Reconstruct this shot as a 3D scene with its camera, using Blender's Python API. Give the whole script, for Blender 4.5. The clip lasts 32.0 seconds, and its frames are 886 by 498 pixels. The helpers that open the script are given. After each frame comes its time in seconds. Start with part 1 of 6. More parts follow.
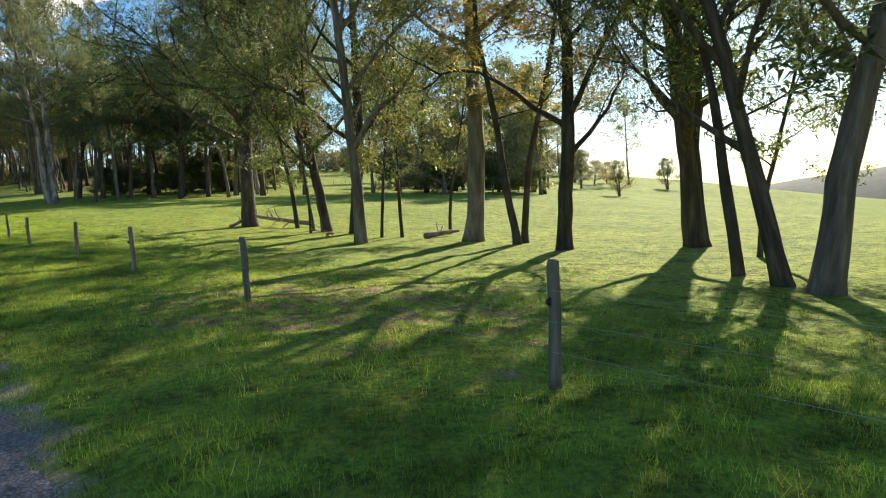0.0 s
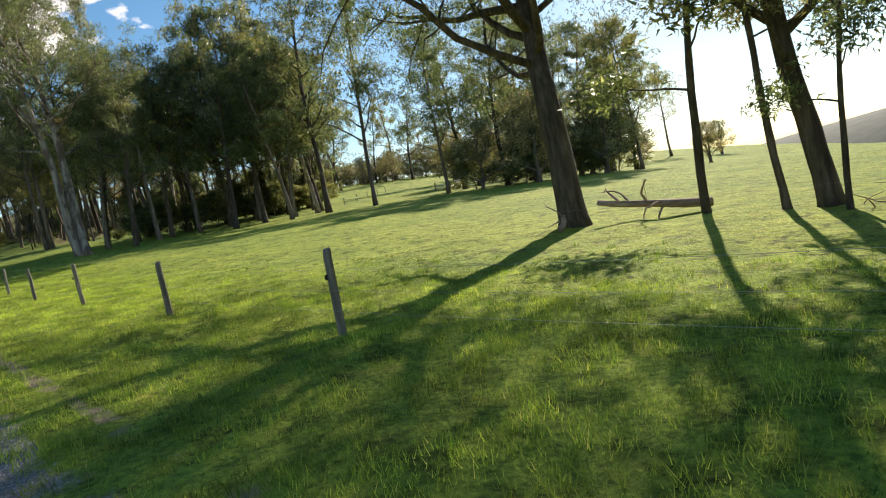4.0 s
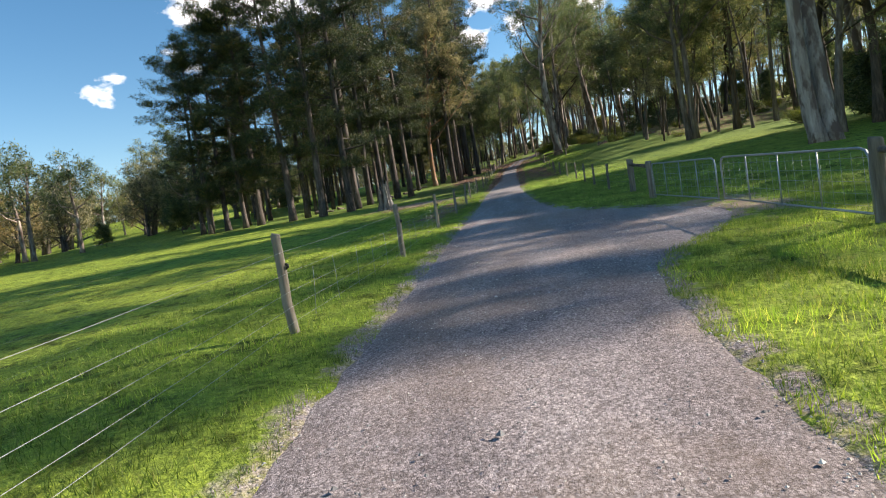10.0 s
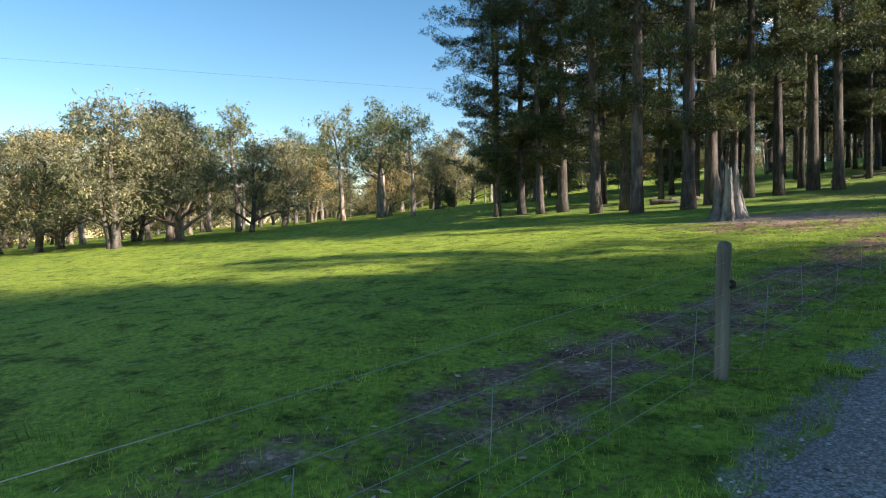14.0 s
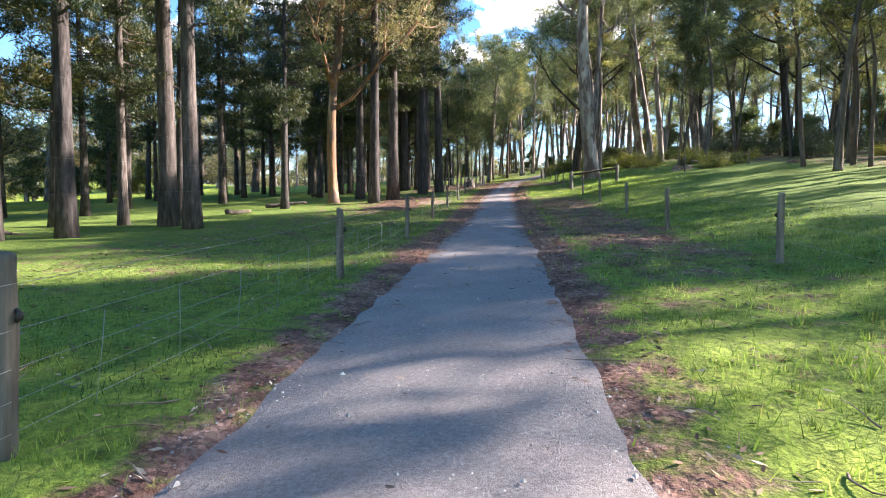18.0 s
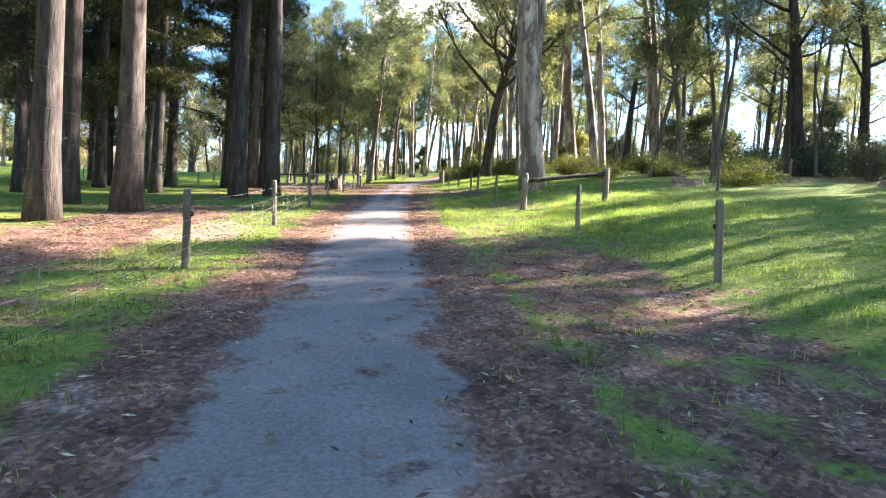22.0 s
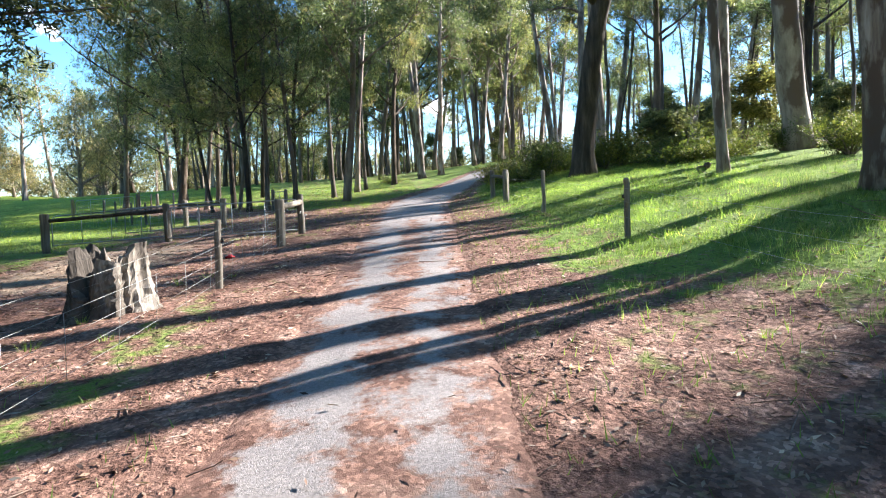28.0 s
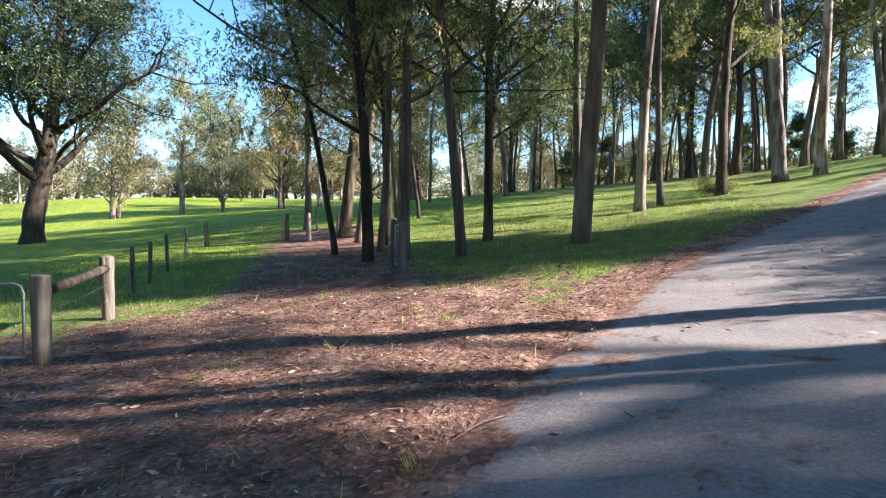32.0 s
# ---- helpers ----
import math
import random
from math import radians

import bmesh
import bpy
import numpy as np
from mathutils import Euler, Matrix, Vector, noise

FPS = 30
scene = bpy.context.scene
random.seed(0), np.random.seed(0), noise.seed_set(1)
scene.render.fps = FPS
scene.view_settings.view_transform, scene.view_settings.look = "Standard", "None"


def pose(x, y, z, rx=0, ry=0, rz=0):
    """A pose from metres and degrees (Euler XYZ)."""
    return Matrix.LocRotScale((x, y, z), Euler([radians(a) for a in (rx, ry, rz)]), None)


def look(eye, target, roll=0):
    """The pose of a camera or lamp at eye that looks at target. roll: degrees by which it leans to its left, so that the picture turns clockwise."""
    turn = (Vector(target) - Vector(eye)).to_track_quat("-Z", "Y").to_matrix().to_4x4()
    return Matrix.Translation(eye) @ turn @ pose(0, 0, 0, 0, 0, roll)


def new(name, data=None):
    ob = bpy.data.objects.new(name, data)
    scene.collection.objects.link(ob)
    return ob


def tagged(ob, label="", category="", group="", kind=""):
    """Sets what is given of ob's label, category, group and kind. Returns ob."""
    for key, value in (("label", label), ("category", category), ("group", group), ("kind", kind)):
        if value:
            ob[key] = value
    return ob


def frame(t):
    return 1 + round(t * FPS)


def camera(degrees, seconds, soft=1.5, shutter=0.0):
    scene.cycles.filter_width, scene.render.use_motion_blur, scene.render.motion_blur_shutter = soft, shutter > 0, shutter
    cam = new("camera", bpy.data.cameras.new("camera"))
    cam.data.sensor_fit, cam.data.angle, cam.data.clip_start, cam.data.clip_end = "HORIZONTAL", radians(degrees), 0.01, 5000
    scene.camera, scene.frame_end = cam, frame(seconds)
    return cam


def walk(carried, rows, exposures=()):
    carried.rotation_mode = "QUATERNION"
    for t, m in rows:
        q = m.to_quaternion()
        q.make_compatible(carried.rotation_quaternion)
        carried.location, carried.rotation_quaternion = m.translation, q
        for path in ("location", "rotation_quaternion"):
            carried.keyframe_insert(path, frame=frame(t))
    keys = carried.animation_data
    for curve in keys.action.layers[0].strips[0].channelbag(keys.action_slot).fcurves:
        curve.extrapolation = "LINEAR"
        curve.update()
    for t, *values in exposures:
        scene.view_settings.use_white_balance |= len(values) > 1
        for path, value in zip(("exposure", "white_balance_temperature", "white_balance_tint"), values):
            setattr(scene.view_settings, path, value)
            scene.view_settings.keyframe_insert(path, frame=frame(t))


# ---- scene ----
cam = camera(74.6, 32.0, 1.15)

PATH = [
    (0, (0.217, 0.01, 1.48), (1.55, 1.496, 1.36), -3.8),
    (0.5, (0.199, 2.96, 1.633), (1.527, 4.451, 1.513), -5.5),
    (1, (0.194, 5.974, 1.697), (1.525, 7.461, 1.58), -5.9),
    (1.5, (0.254, 8.919, 1.744), (1.597, 10.396, 1.631), -7.3),
    (2, (0.129, 11.797, 1.814), (1.487, 13.262, 1.709), -12.1),
    (2.5, (0.065, 14.738, 1.935), (1.425, 16.201, 1.837), -13.6),
    (4.5, (-0.597, 25.988, 2.775), (0.744, 27.468, 2.669), -10.3),
    (5, (-0.823, 28.803, 2.956), (0.396, 30.384, 2.846), -8.8),
    (5.5, (-1.062, 31.72, 3.13), (-0.025, 33.427, 3.019), -7.5),
    (6, (-1.209, 34.677, 3.293), (-0.424, 36.514, 3.184), -7.9),
    (6.5, (-1.388, 37.37, 3.487), (-0.784, 39.274, 3.382), -8.0),
    (7, (-1.535, 40.134, 3.709), (-1.056, 42.074, 3.607), -7.8),
    (7.5, (-1.623, 42.787, 3.939), (-1.255, 44.751, 3.84), -7.5),
    (8, (-1.736, 45.383, 4.168), (-1.487, 47.365, 4.069), -7.3),
    (8.5, (-1.692, 47.971, 4.373), (-1.59, 49.966, 4.273), -7.5),
    (9, (-1.692, 50.54, 4.578), (-1.723, 52.538, 4.481), -8.3),
    (9.5, (-1.758, 53.091, 4.749), (-1.92, 55.082, 4.653), -9.0),
    (10, (-1.797, 55.622, 4.924), (-2.082, 57.599, 4.829), -8.6),
    (10.5, (-1.827, 58.116, 5.107), (-2.215, 60.076, 5.013), -6.8),
    (11, (-1.924, 60.646, 5.292), (-2.462, 62.57, 5.2), -4.0),
    (11.5, (-2.08, 63.222, 5.449), (-2.804, 65.084, 5.361), -3.3),
    (12, (-2.269, 65.795, 5.569), (-3.249, 67.536, 5.481), -2.7),
    (12.5, (-2.382, 68.663, 5.766), (-3.61, 70.239, 5.678), -1.7),
    (13, (-2.467, 71.606, 5.982), (-3.837, 73.061, 5.898), -1.2),
    (13.5, (-2.549, 74.521, 6.248), (-4.051, 75.838, 6.166), -1.1),
    (15.5, (-3.168, 86.934, 7.119), (-4.46, 88.458, 7.039), -4.1),
    (16, (-2.97, 89.757, 7.312), (-3.95, 91.499, 7.241), -4.1),
    (16.5, (-2.763, 92.566, 7.449), (-3.521, 94.415, 7.384), -3.0),
    (17, (-2.534, 95.444, 7.571), (-3.089, 97.364, 7.515), -1.9),
    (17.5, (-2.41, 98.229, 7.746), (-2.794, 100.191, 7.694), -1.3),
    (18, (-2.383, 101.003, 8.077), (-2.588, 102.992, 8.022), -0.1),
    (18.5, (-2.383, 103.667, 8.37), (-2.496, 105.663, 8.316), 1.3),
    (19, (-2.336, 106.341, 8.609), (-2.374, 108.34, 8.556), 1.9),
    (19.5, (-2.333, 108.997, 8.749), (-2.282, 110.996, 8.701), 2.2),
    (20, (-2.288, 111.818, 8.938), (-2.2, 113.816, 8.893), 2.7),
    (20.5, (-2.275, 114.578, 9.164), (-2.174, 116.575, 9.123), 3.7),
    (21, (-2.254, 117.307, 9.525), (-2.129, 119.303, 9.482), 4.0),
    (21.5, (-2.305, 120.089, 9.779), (-2.138, 122.081, 9.738), 3.5),
    (22, (-2.376, 122.745, 10.082), (-2.177, 124.735, 10.039), 2.8),
    (22.5, (-2.475, 125.452, 10.384), (-2.268, 127.441, 10.341), 2.6),
    (23, (-2.546, 128.105, 10.723), (-2.336, 130.093, 10.677), 2.6),
    (23.5, (-2.568, 130.774, 11.098), (-2.357, 132.762, 11.05), 2.3),
    (24, (-2.587, 133.341, 11.42), (-2.369, 135.328, 11.371), 1.4),
    (24.5, (-2.583, 135.732, 11.626), (-2.341, 137.717, 11.583), 0.8),
    (25, (-2.63, 138.335, 11.942), (-2.359, 140.316, 11.899), 0.6),
    (25.5, (-2.656, 141.049, 12.2), (-2.366, 143.027, 12.158), 0.5),
    (27.5, (-1.996, 150.844, 13.707), (-1.702, 152.821, 13.631), -1.2),
    (28, (-1.787, 153.46, 13.955), (-1.621, 155.452, 13.88), -1.8),
    (28.5, (-1.605, 156.018, 14.199), (-1.601, 158.017, 14.126), -2.2),
    (29, (-1.545, 158.668, 14.452), (-1.663, 160.664, 14.382), -2.5),
    (29.5, (-1.51, 161.26, 14.674), (-1.874, 163.225, 14.611), -2.1),
    (30, (-1.401, 163.908, 14.923), (-1.961, 165.827, 14.863), -1.6),
    (30.5, (-1.403, 166.609, 15.201), (-2.075, 168.492, 15.142), -1.4),
    (31, (-1.291, 169.228, 15.485), (-2.078, 171.066, 15.426), -0.9),
    (31.5, (-1.035, 171.963, 15.774), (-1.909, 173.761, 15.717), -0.1),
    (32, (-0.695, 174.711, 16.08), (-1.605, 176.491, 16.021), 0.2),
]
walk(cam, [(t, look(eye, target, roll)) for t, eye, target, roll in PATH],
     [(0, 0.95, 7200, 13), (1, 0.72, 7250, 13), (2.5, 0.75, 7300, 14), (5, 0.8, 7300, 15), (8, 0.95, 6900, 15), (9, 1.05, 6600, 16), (10, 1.05, 6950, 14), (11, 1.1, 6700, 12), (12, 1.7, 7000, 13), (13, 1.45, 7200, 13), (16, 1.15, 6200, 19), (17, 1.88, 6100, 26), (18, 2.15, 6600, 20), (20, 2.7, 6950, 21), (21, 2.75, 6950, 19), (22, 2.8, 7000, 19), (23, 2.6, 6900, 18), (24, 2.05, 6400, 18), (25, 1.65, 6500, 22), (28, 2.25, 6200, 12), (29, 2.1, 6250, 13), (30, 2.1, 6300, 18), (31, 1.9, 6400, 16), (32, 2.0, 6400, 18)])

# ---- world, sun, exposure ----
SUN_AZ, SUN_EL = radians(68.2), radians(28.5)
sun_way = Vector((math.sin(SUN_AZ) * math.cos(SUN_EL), math.cos(SUN_AZ) * math.cos(SUN_EL), math.sin(SUN_EL)))
world = bpy.data.worlds.new("world")
scene.world = world
world.use_nodes = True
wn, wl = world.node_tree.nodes, world.node_tree.links
wn.clear()
sky = wn.new("ShaderNodeTexSky")
sky.sky_type, sky.sun_disc, sky.sun_elevation, sky.sun_rotation = "NISHITA", False, SUN_EL, SUN_AZ
sky.air_density, sky.dust_density, sky.ozone_density, sky.altitude = 1.0, 0.15, 1.2, 60
coord = wn.new("ShaderNodeTexCoord")
cloud_map = wn.new("ShaderNodeMapping")
cloud_map.inputs["Scale"].default_value = (9.0, 9.0, 15.0)
cloud_map.inputs["Location"].default_value = (0.9, 0.35, 0.0)
cloud = wn.new("ShaderNodeTexNoise")
cloud.inputs["Scale"].default_value, cloud.inputs["Detail"].default_value, cloud.inputs["Roughness"].default_value = 1.0, 8.0, 0.55
cloud_ramp = wn.new("ShaderNodeValToRGB")
cloud_ramp.color_ramp.elements[0].position, cloud_ramp.color_ramp.elements[1].position = 0.62, 0.86
cloud_mix = wn.new("ShaderNodeMix")
cloud_mix.data_type = "RGBA"
cloud_mix.inputs[7].default_value = (9.5, 9.6, 9.8, 1)
back = wn.new("ShaderNodeBackground")
back.inputs["Strength"].default_value = 0.092
wout = wn.new("ShaderNodeOutputWorld")
wl.new(coord.outputs["Generated"], cloud_map.inputs["Vector"])
wl.new(cloud_map.outputs["Vector"], cloud.inputs["Vector"])
bank = None
for heading, height, wide in ((24, 23, 0.12), (12, 27, 0.16), (37, 14, 0.05), (-6, 24, 0.2)):
    near = wn.new("ShaderNodeVectorMath")
    near.operation = "DISTANCE"
    h, e = radians(heading), radians(height)
    near.inputs[1].default_value = (-math.sin(h) * math.cos(e), math.cos(h) * math.cos(e), math.sin(e))
    wl.new(coord.outputs["Generated"], near.inputs[0])
    fall = wn.new("ShaderNodeMapRange")
    fall.inputs["From Min"].default_value, fall.inputs["From Max"].default_value = wide * 1.7, 0.0
    wl.new(near.outputs["Value"], fall.inputs["Value"])
    if bank is None:
        bank = fall.outputs["Result"]
    else:
        top = wn.new("ShaderNodeMath")
        top.operation = "MAXIMUM"
        wl.new(bank, top.inputs[0])
        wl.new(fall.outputs["Result"], top.inputs[1])
        bank = top.outputs[0]
rough_edge = wn.new("ShaderNodeMath")
rough_edge.operation = "MULTIPLY_ADD"
rough_edge.inputs[1].default_value, rough_edge.inputs[2].default_value = 3.4, -1.7
wl.new(cloud.outputs["Fac"], rough_edge.inputs[0])
part_of = wn.new("ShaderNodeMath")
wl.new(bank, part_of.inputs[0])
wl.new(rough_edge.outputs[0], part_of.inputs[1])
wl.new(part_of.outputs[0], cloud_ramp.inputs["Fac"])
wl.new(cloud_ramp.outputs["Color"], cloud_mix.inputs[0])
deep = wn.new("ShaderNodeHueSaturation")
deep.inputs["Saturation"].default_value, deep.inputs["Hue"].default_value = 1.32, 0.495
wl.new(sky.outputs["Color"], deep.inputs["Color"])
wl.new(deep.outputs["Color"], cloud_mix.inputs[6])
wl.new(cloud_mix.outputs[2], back.inputs["Color"])
wl.new(back.outputs["Background"], wout.inputs["Surface"])
lamp = bpy.data.lights.new("sun", "SUN")
lamp.energy, lamp.angle, lamp.color = 5.0, radians(0.55), (1.0, 0.94, 0.84)
sun = new("sun", lamp)
sun.matrix_world = look(sun_way * 200, (0, 0, 0))


# ---- materials ----
def mat(name, build, rough=0.8, translucent=0.0, bump=None, spec=0.3, metal=0.0):
    """A material whose build(nodes, links) returns the sockets of its colour and, or None, its height."""
    m = bpy.data.materials.new(name)
    m.use_nodes = True
    n, l = m.node_tree.nodes, m.node_tree.links
    p = n["Principled BSDF"]
    p.inputs["Roughness"].default_value = rough
    p.inputs["Specular IOR Level"].default_value = spec
    p.inputs["Metallic"].default_value = metal
    colour, height = build(n, l)
    l.new(colour, p.inputs["Base Color"])
    if height is not None and bump:
        b = n.new("ShaderNodeBump")
        b.inputs["Strength"].default_value, b.inputs["Distance"].default_value = bump
        l.new(height, b.inputs["Height"])
        l.new(b.outputs["Normal"], p.inputs["Normal"])
    if translucent:
        t = n.new("ShaderNodeBsdfTranslucent")
        bright = n.new("ShaderNodeMix")
        bright.data_type, bright.blend_type = "RGBA", "MULTIPLY"
        bright.inputs[0].default_value = 1.0
        bright.inputs[7].default_value = (1.4, 1.5, 0.85, 1)
        l.new(colour, bright.inputs[6])
        l.new(bright.outputs[2], t.inputs["Color"])
        mix = n.new("ShaderNodeMixShader")
        mix.inputs[0].default_value = translucent
        l.new(p.outputs["BSDF"], mix.inputs[1])
        l.new(t.outputs["BSDF"], mix.inputs[2])
        l.new(mix.outputs["Shader"], n["Material Output"].inputs["Surface"])
    return m


def noise_tex(n, l, scale, detail=4.0, stretch=None, rough=0.55, place="Object"):
    c = n.new("ShaderNodeTexCoord")
    t = n.new("ShaderNodeTexNoise")
    t.inputs["Scale"].default_value, t.inputs["Detail"].default_value, t.inputs["Roughness"].default_value = scale, detail, rough
    if stretch:
        mp = n.new("ShaderNodeMapping")
        mp.inputs["Scale"].default_value = stretch
        l.new(c.outputs[place], mp.inputs["Vector"])
        l.new(mp.outputs["Vector"], t.inputs["Vector"])
    else:
        l.new(c.outputs[place], t.inputs["Vector"])
    return t.outputs["Fac"]


def voronoi(n, l, scale, feature="F1"):
    c = n.new("ShaderNodeTexCoord")
    t = n.new("ShaderNodeTexVoronoi")
    t.feature = feature
    t.inputs["Scale"].default_value = scale
    l.new(c.outputs["Object"], t.inputs["Vector"])
    return t


def ramp(n, l, fac, *stops):
    r = n.new("ShaderNodeValToRGB")
    e = r.color_ramp.elements
    while len(e) < len(stops):
        e.new(0.5)
    for s, (pos, col) in zip(e, stops):
        s.position, s.color = pos, (*col, 1) if len(col) == 3 else col
    l.new(fac, r.inputs["Fac"])
    return r.outputs["Color"]


def mixed(n, l, fac, a, b, blend="MIX"):
    m = n.new("ShaderNodeMix")
    m.data_type, m.blend_type = "RGBA", blend
    for socket, value in ((m.inputs[0], fac), (m.inputs[6], a), (m.inputs[7], b)):
        if isinstance(value, (int, float)):
            socket.default_value = value
        elif isinstance(value, tuple):
            socket.default_value = (*value, 1)
        else:
            l.new(value, socket)
    return m.outputs[2]


def maths(n, l, op, a, b=0.0):
    m = n.new("ShaderNodeMath")
    m.operation = op
    for socket, value in zip(m.inputs, (a, b)):
        if isinstance(value, (int, float)):
            socket.default_value = value
        else:
            l.new(value, socket)
    return m.outputs[0]


def attribute(n, name):
    a = n.new("ShaderNodeAttribute")
    a.attribute_name = name
    return a.outputs["Fac"]


def litter_colour(n, l):
    base = ramp(n, l, noise_tex(n, l, 2.3, 5), (0.3, (0.13, 0.07, 0.056)), (0.55, (0.29, 0.175, 0.14)), (0.75, (0.46, 0.325, 0.27)))
    v = voronoi(n, l, 26.0)
    speck = ramp(n, l, v.outputs["Color"], (0.0, (0.35, 0.3, 0.28)), (0.6, (0.8, 0.75, 0.7)), (0.93, (1.6, 1.5, 1.4)))
    return mixed(n, l, 0.85, base, speck, "MULTIPLY")


def gravel_colour(n, l):
    v, w = voronoi(n, l, 52.0), voronoi(n, l, 21.0)
    big = noise_tex(n, l, 0.5, 5)
    track = noise_tex(n, l, 0.9, 4, (1.6, 0.12, 1))
    base = ramp(n, l, track, (0.3, (0.25, 0.217, 0.217)), (0.55, (0.35, 0.307, 0.302)), (0.72, (0.44, 0.40, 0.385)))
    stone = ramp(n, l, v.outputs["Color"], (0.0, (0.42, 0.41, 0.42)), (0.5, (0.96, 0.94, 0.93)), (0.95, (1.6, 1.56, 1.54)))
    c = mixed(n, l, 0.9, base, stone, "MULTIPLY")
    c = mixed(n, l, 1.0, c, ramp(n, l, v.outputs["Distance"], (0.35, (1.08, 1.08, 1.08)), (0.75, (0.6, 0.58, 0.57))), "MULTIPLY")
    c = mixed(n, l, 0.5, c, ramp(n, l, w.outputs["Color"], (0.1, (0.6, 0.6, 0.6)), (0.8, (1.2, 1.2, 1.2))), "MULTIPLY")
    return mixed(n, l, ramp(n, l, big, (0.42, (0, 0, 0)), (0.66, (0.4, 0.4, 0.4))), c, (0.24, 0.17, 0.12)), v.outputs["Distance"]


def ground_build(n, l):
    big, mid, fine = noise_tex(n, l, 0.09, 3), noise_tex(n, l, 0.9, 5), noise_tex(n, l, 14.0, 5, None, 0.7)
    green = ramp(n, l, mid, (0.3, (0.12, 0.19, 0.026)), (0.55, (0.215, 0.295, 0.042)), (0.75, (0.32, 0.37, 0.06)))
    green = mixed(n, l, ramp(n, l, big, (0.38, (0, 0, 0)), (0.65, (0.55, 0.55, 0.55))), green, (0.33, 0.385, 0.055))
    green = mixed(n, l, 0.8, green, ramp(n, l, fine, (0.28, (0.2, 0.24, 0.18)), (0.5, (0.95, 0.95, 0.9)), (0.7, (1.7, 1.6, 1.3))), "MULTIPLY")
    clump = ramp(n, l, noise_tex(n, l, 2.2, 5, None, 0.7), (0.36, (0.2, 0.2, 0.17)), (0.50, (1, 1, 1)))
    green = mixed(n, l, 0.8, green, clump, "MULTIPLY")
    dry = mixed(n, l, fine, (0.17, 0.17, 0.03), (0.40, 0.38, 0.06))
    jitter = maths(n, l, "MULTIPLY", maths(n, l, "SUBTRACT", noise_tex(n, l, 1.7, 6, None, 0.65), 0.5), 1.7)
    def mask(name):
        s = maths(n, l, "ADD", attribute(n, name), maths(n, l, "MULTIPLY", jitter, maths(n, l, "GREATER_THAN", attribute(n, name), 0.01)))
        return ramp(n, l, s, (0.36, (0, 0, 0)), (0.62, (1, 1, 1)))
    # Where wooded is set, the grass turns a duller, darker green.
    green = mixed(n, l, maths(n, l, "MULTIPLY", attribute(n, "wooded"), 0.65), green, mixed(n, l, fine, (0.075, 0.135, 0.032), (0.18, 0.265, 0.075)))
    c = mixed(n, l, mask("dry"), green, dry)
    c = mixed(n, l, mask("litter"), c, litter_colour(n, l))
    c = mixed(n, l, mask("stony"), c, gravel_colour(n, l)[0])
    soil = mixed(n, l, fine, (0.26, 0.18, 0.125), (0.42, 0.32, 0.24))
    c = mixed(n, l, mask("dirt"), c, soil)
    tussock = noise_tex(n, l, 5.0, 4, None, 0.6)
    return c, maths(n, l, "ADD", maths(n, l, "MULTIPLY", fine, 0.5), maths(n, l, "ADD", tussock, maths(n, l, "MULTIPLY", mid, 1.5)))


def gravel_build(n, l):
    c, gaps = gravel_colour(n, l)
    sealed = ramp(n, l, noise_tex(n, l, 30.0, 5, None, 0.7), (0.3, (0.17, 0.168, 0.170)), (0.55, (0.255, 0.25, 0.25)), (0.75, (0.36, 0.35, 0.345)))
    sealed = mixed(n, l, 0.6, sealed, ramp(n, l, noise_tex(n, l, 1.1, 5), (0.3, (0.75, 0.75, 0.77)), (0.7, (1.3, 1.27, 1.24))), "MULTIPLY")
    sealed = mixed(n, l, 1.0, sealed, (1.15, 1.06, 1.03), "MULTIPLY")
    c = mixed(n, l, attribute(n, "sealed"), c, sealed)
    jitter = maths(n, l, "MULTIPLY", maths(n, l, "SUBTRACT", noise_tex(n, l, 2.1, 7, None, 0.7), 0.5), 2.2)
    lit = attribute(n, "litter")
    s = maths(n, l, "ADD", lit, maths(n, l, "MULTIPLY", jitter, maths(n, l, "GREATER_THAN", lit, 0.01)))
    c = mixed(n, l, ramp(n, l, s, (0.38, (0, 0, 0)), (0.62, (1, 1, 1))), c, litter_colour(n, l))
    coarse = maths(n, l, "MULTIPLY", gaps, maths(n, l, "SUBTRACT", 0.2, maths(n, l, "MULTIPLY", attribute(n, "sealed"), 0.2)))
    height = maths(n, l, "ADD", noise_tex(n, l, 75.0, 4, None, 0.75), maths(n, l, "MULTIPLY", noise_tex(n, l, 9.0, 3), 0.6))
    return c, maths(n, l, "SUBTRACT", height, coarse)


def bark_build(dark, mid, light, scale=3.0, stretch=(1, 1, 0.16), patch=None, patch_scale=1.2):
    def build(n, l):
        f = noise_tex(n, l, scale, 7, stretch, 0.65)
        c = ramp(n, l, f, (0.32, dark), (0.52, mid), (0.7, light))
        if patch:
            g = noise_tex(n, l, patch_scale, 5, (1, 1, 0.4), 0.6)
            c = mixed(n, l, ramp(n, l, g, (0.48, (0, 0, 0)), (0.56, (1, 1, 1))), c, patch)
        o = n.new("ShaderNodeObjectInfo")
        tone = ramp(n, l, o.outputs["Random"], (0.0, (0.72, 0.72, 0.74)), (1.0, (1.25, 1.2, 1.15)))
        c = mixed(n, l, 1.0, c, tone, "MULTIPLY")
        return c, f
    return build


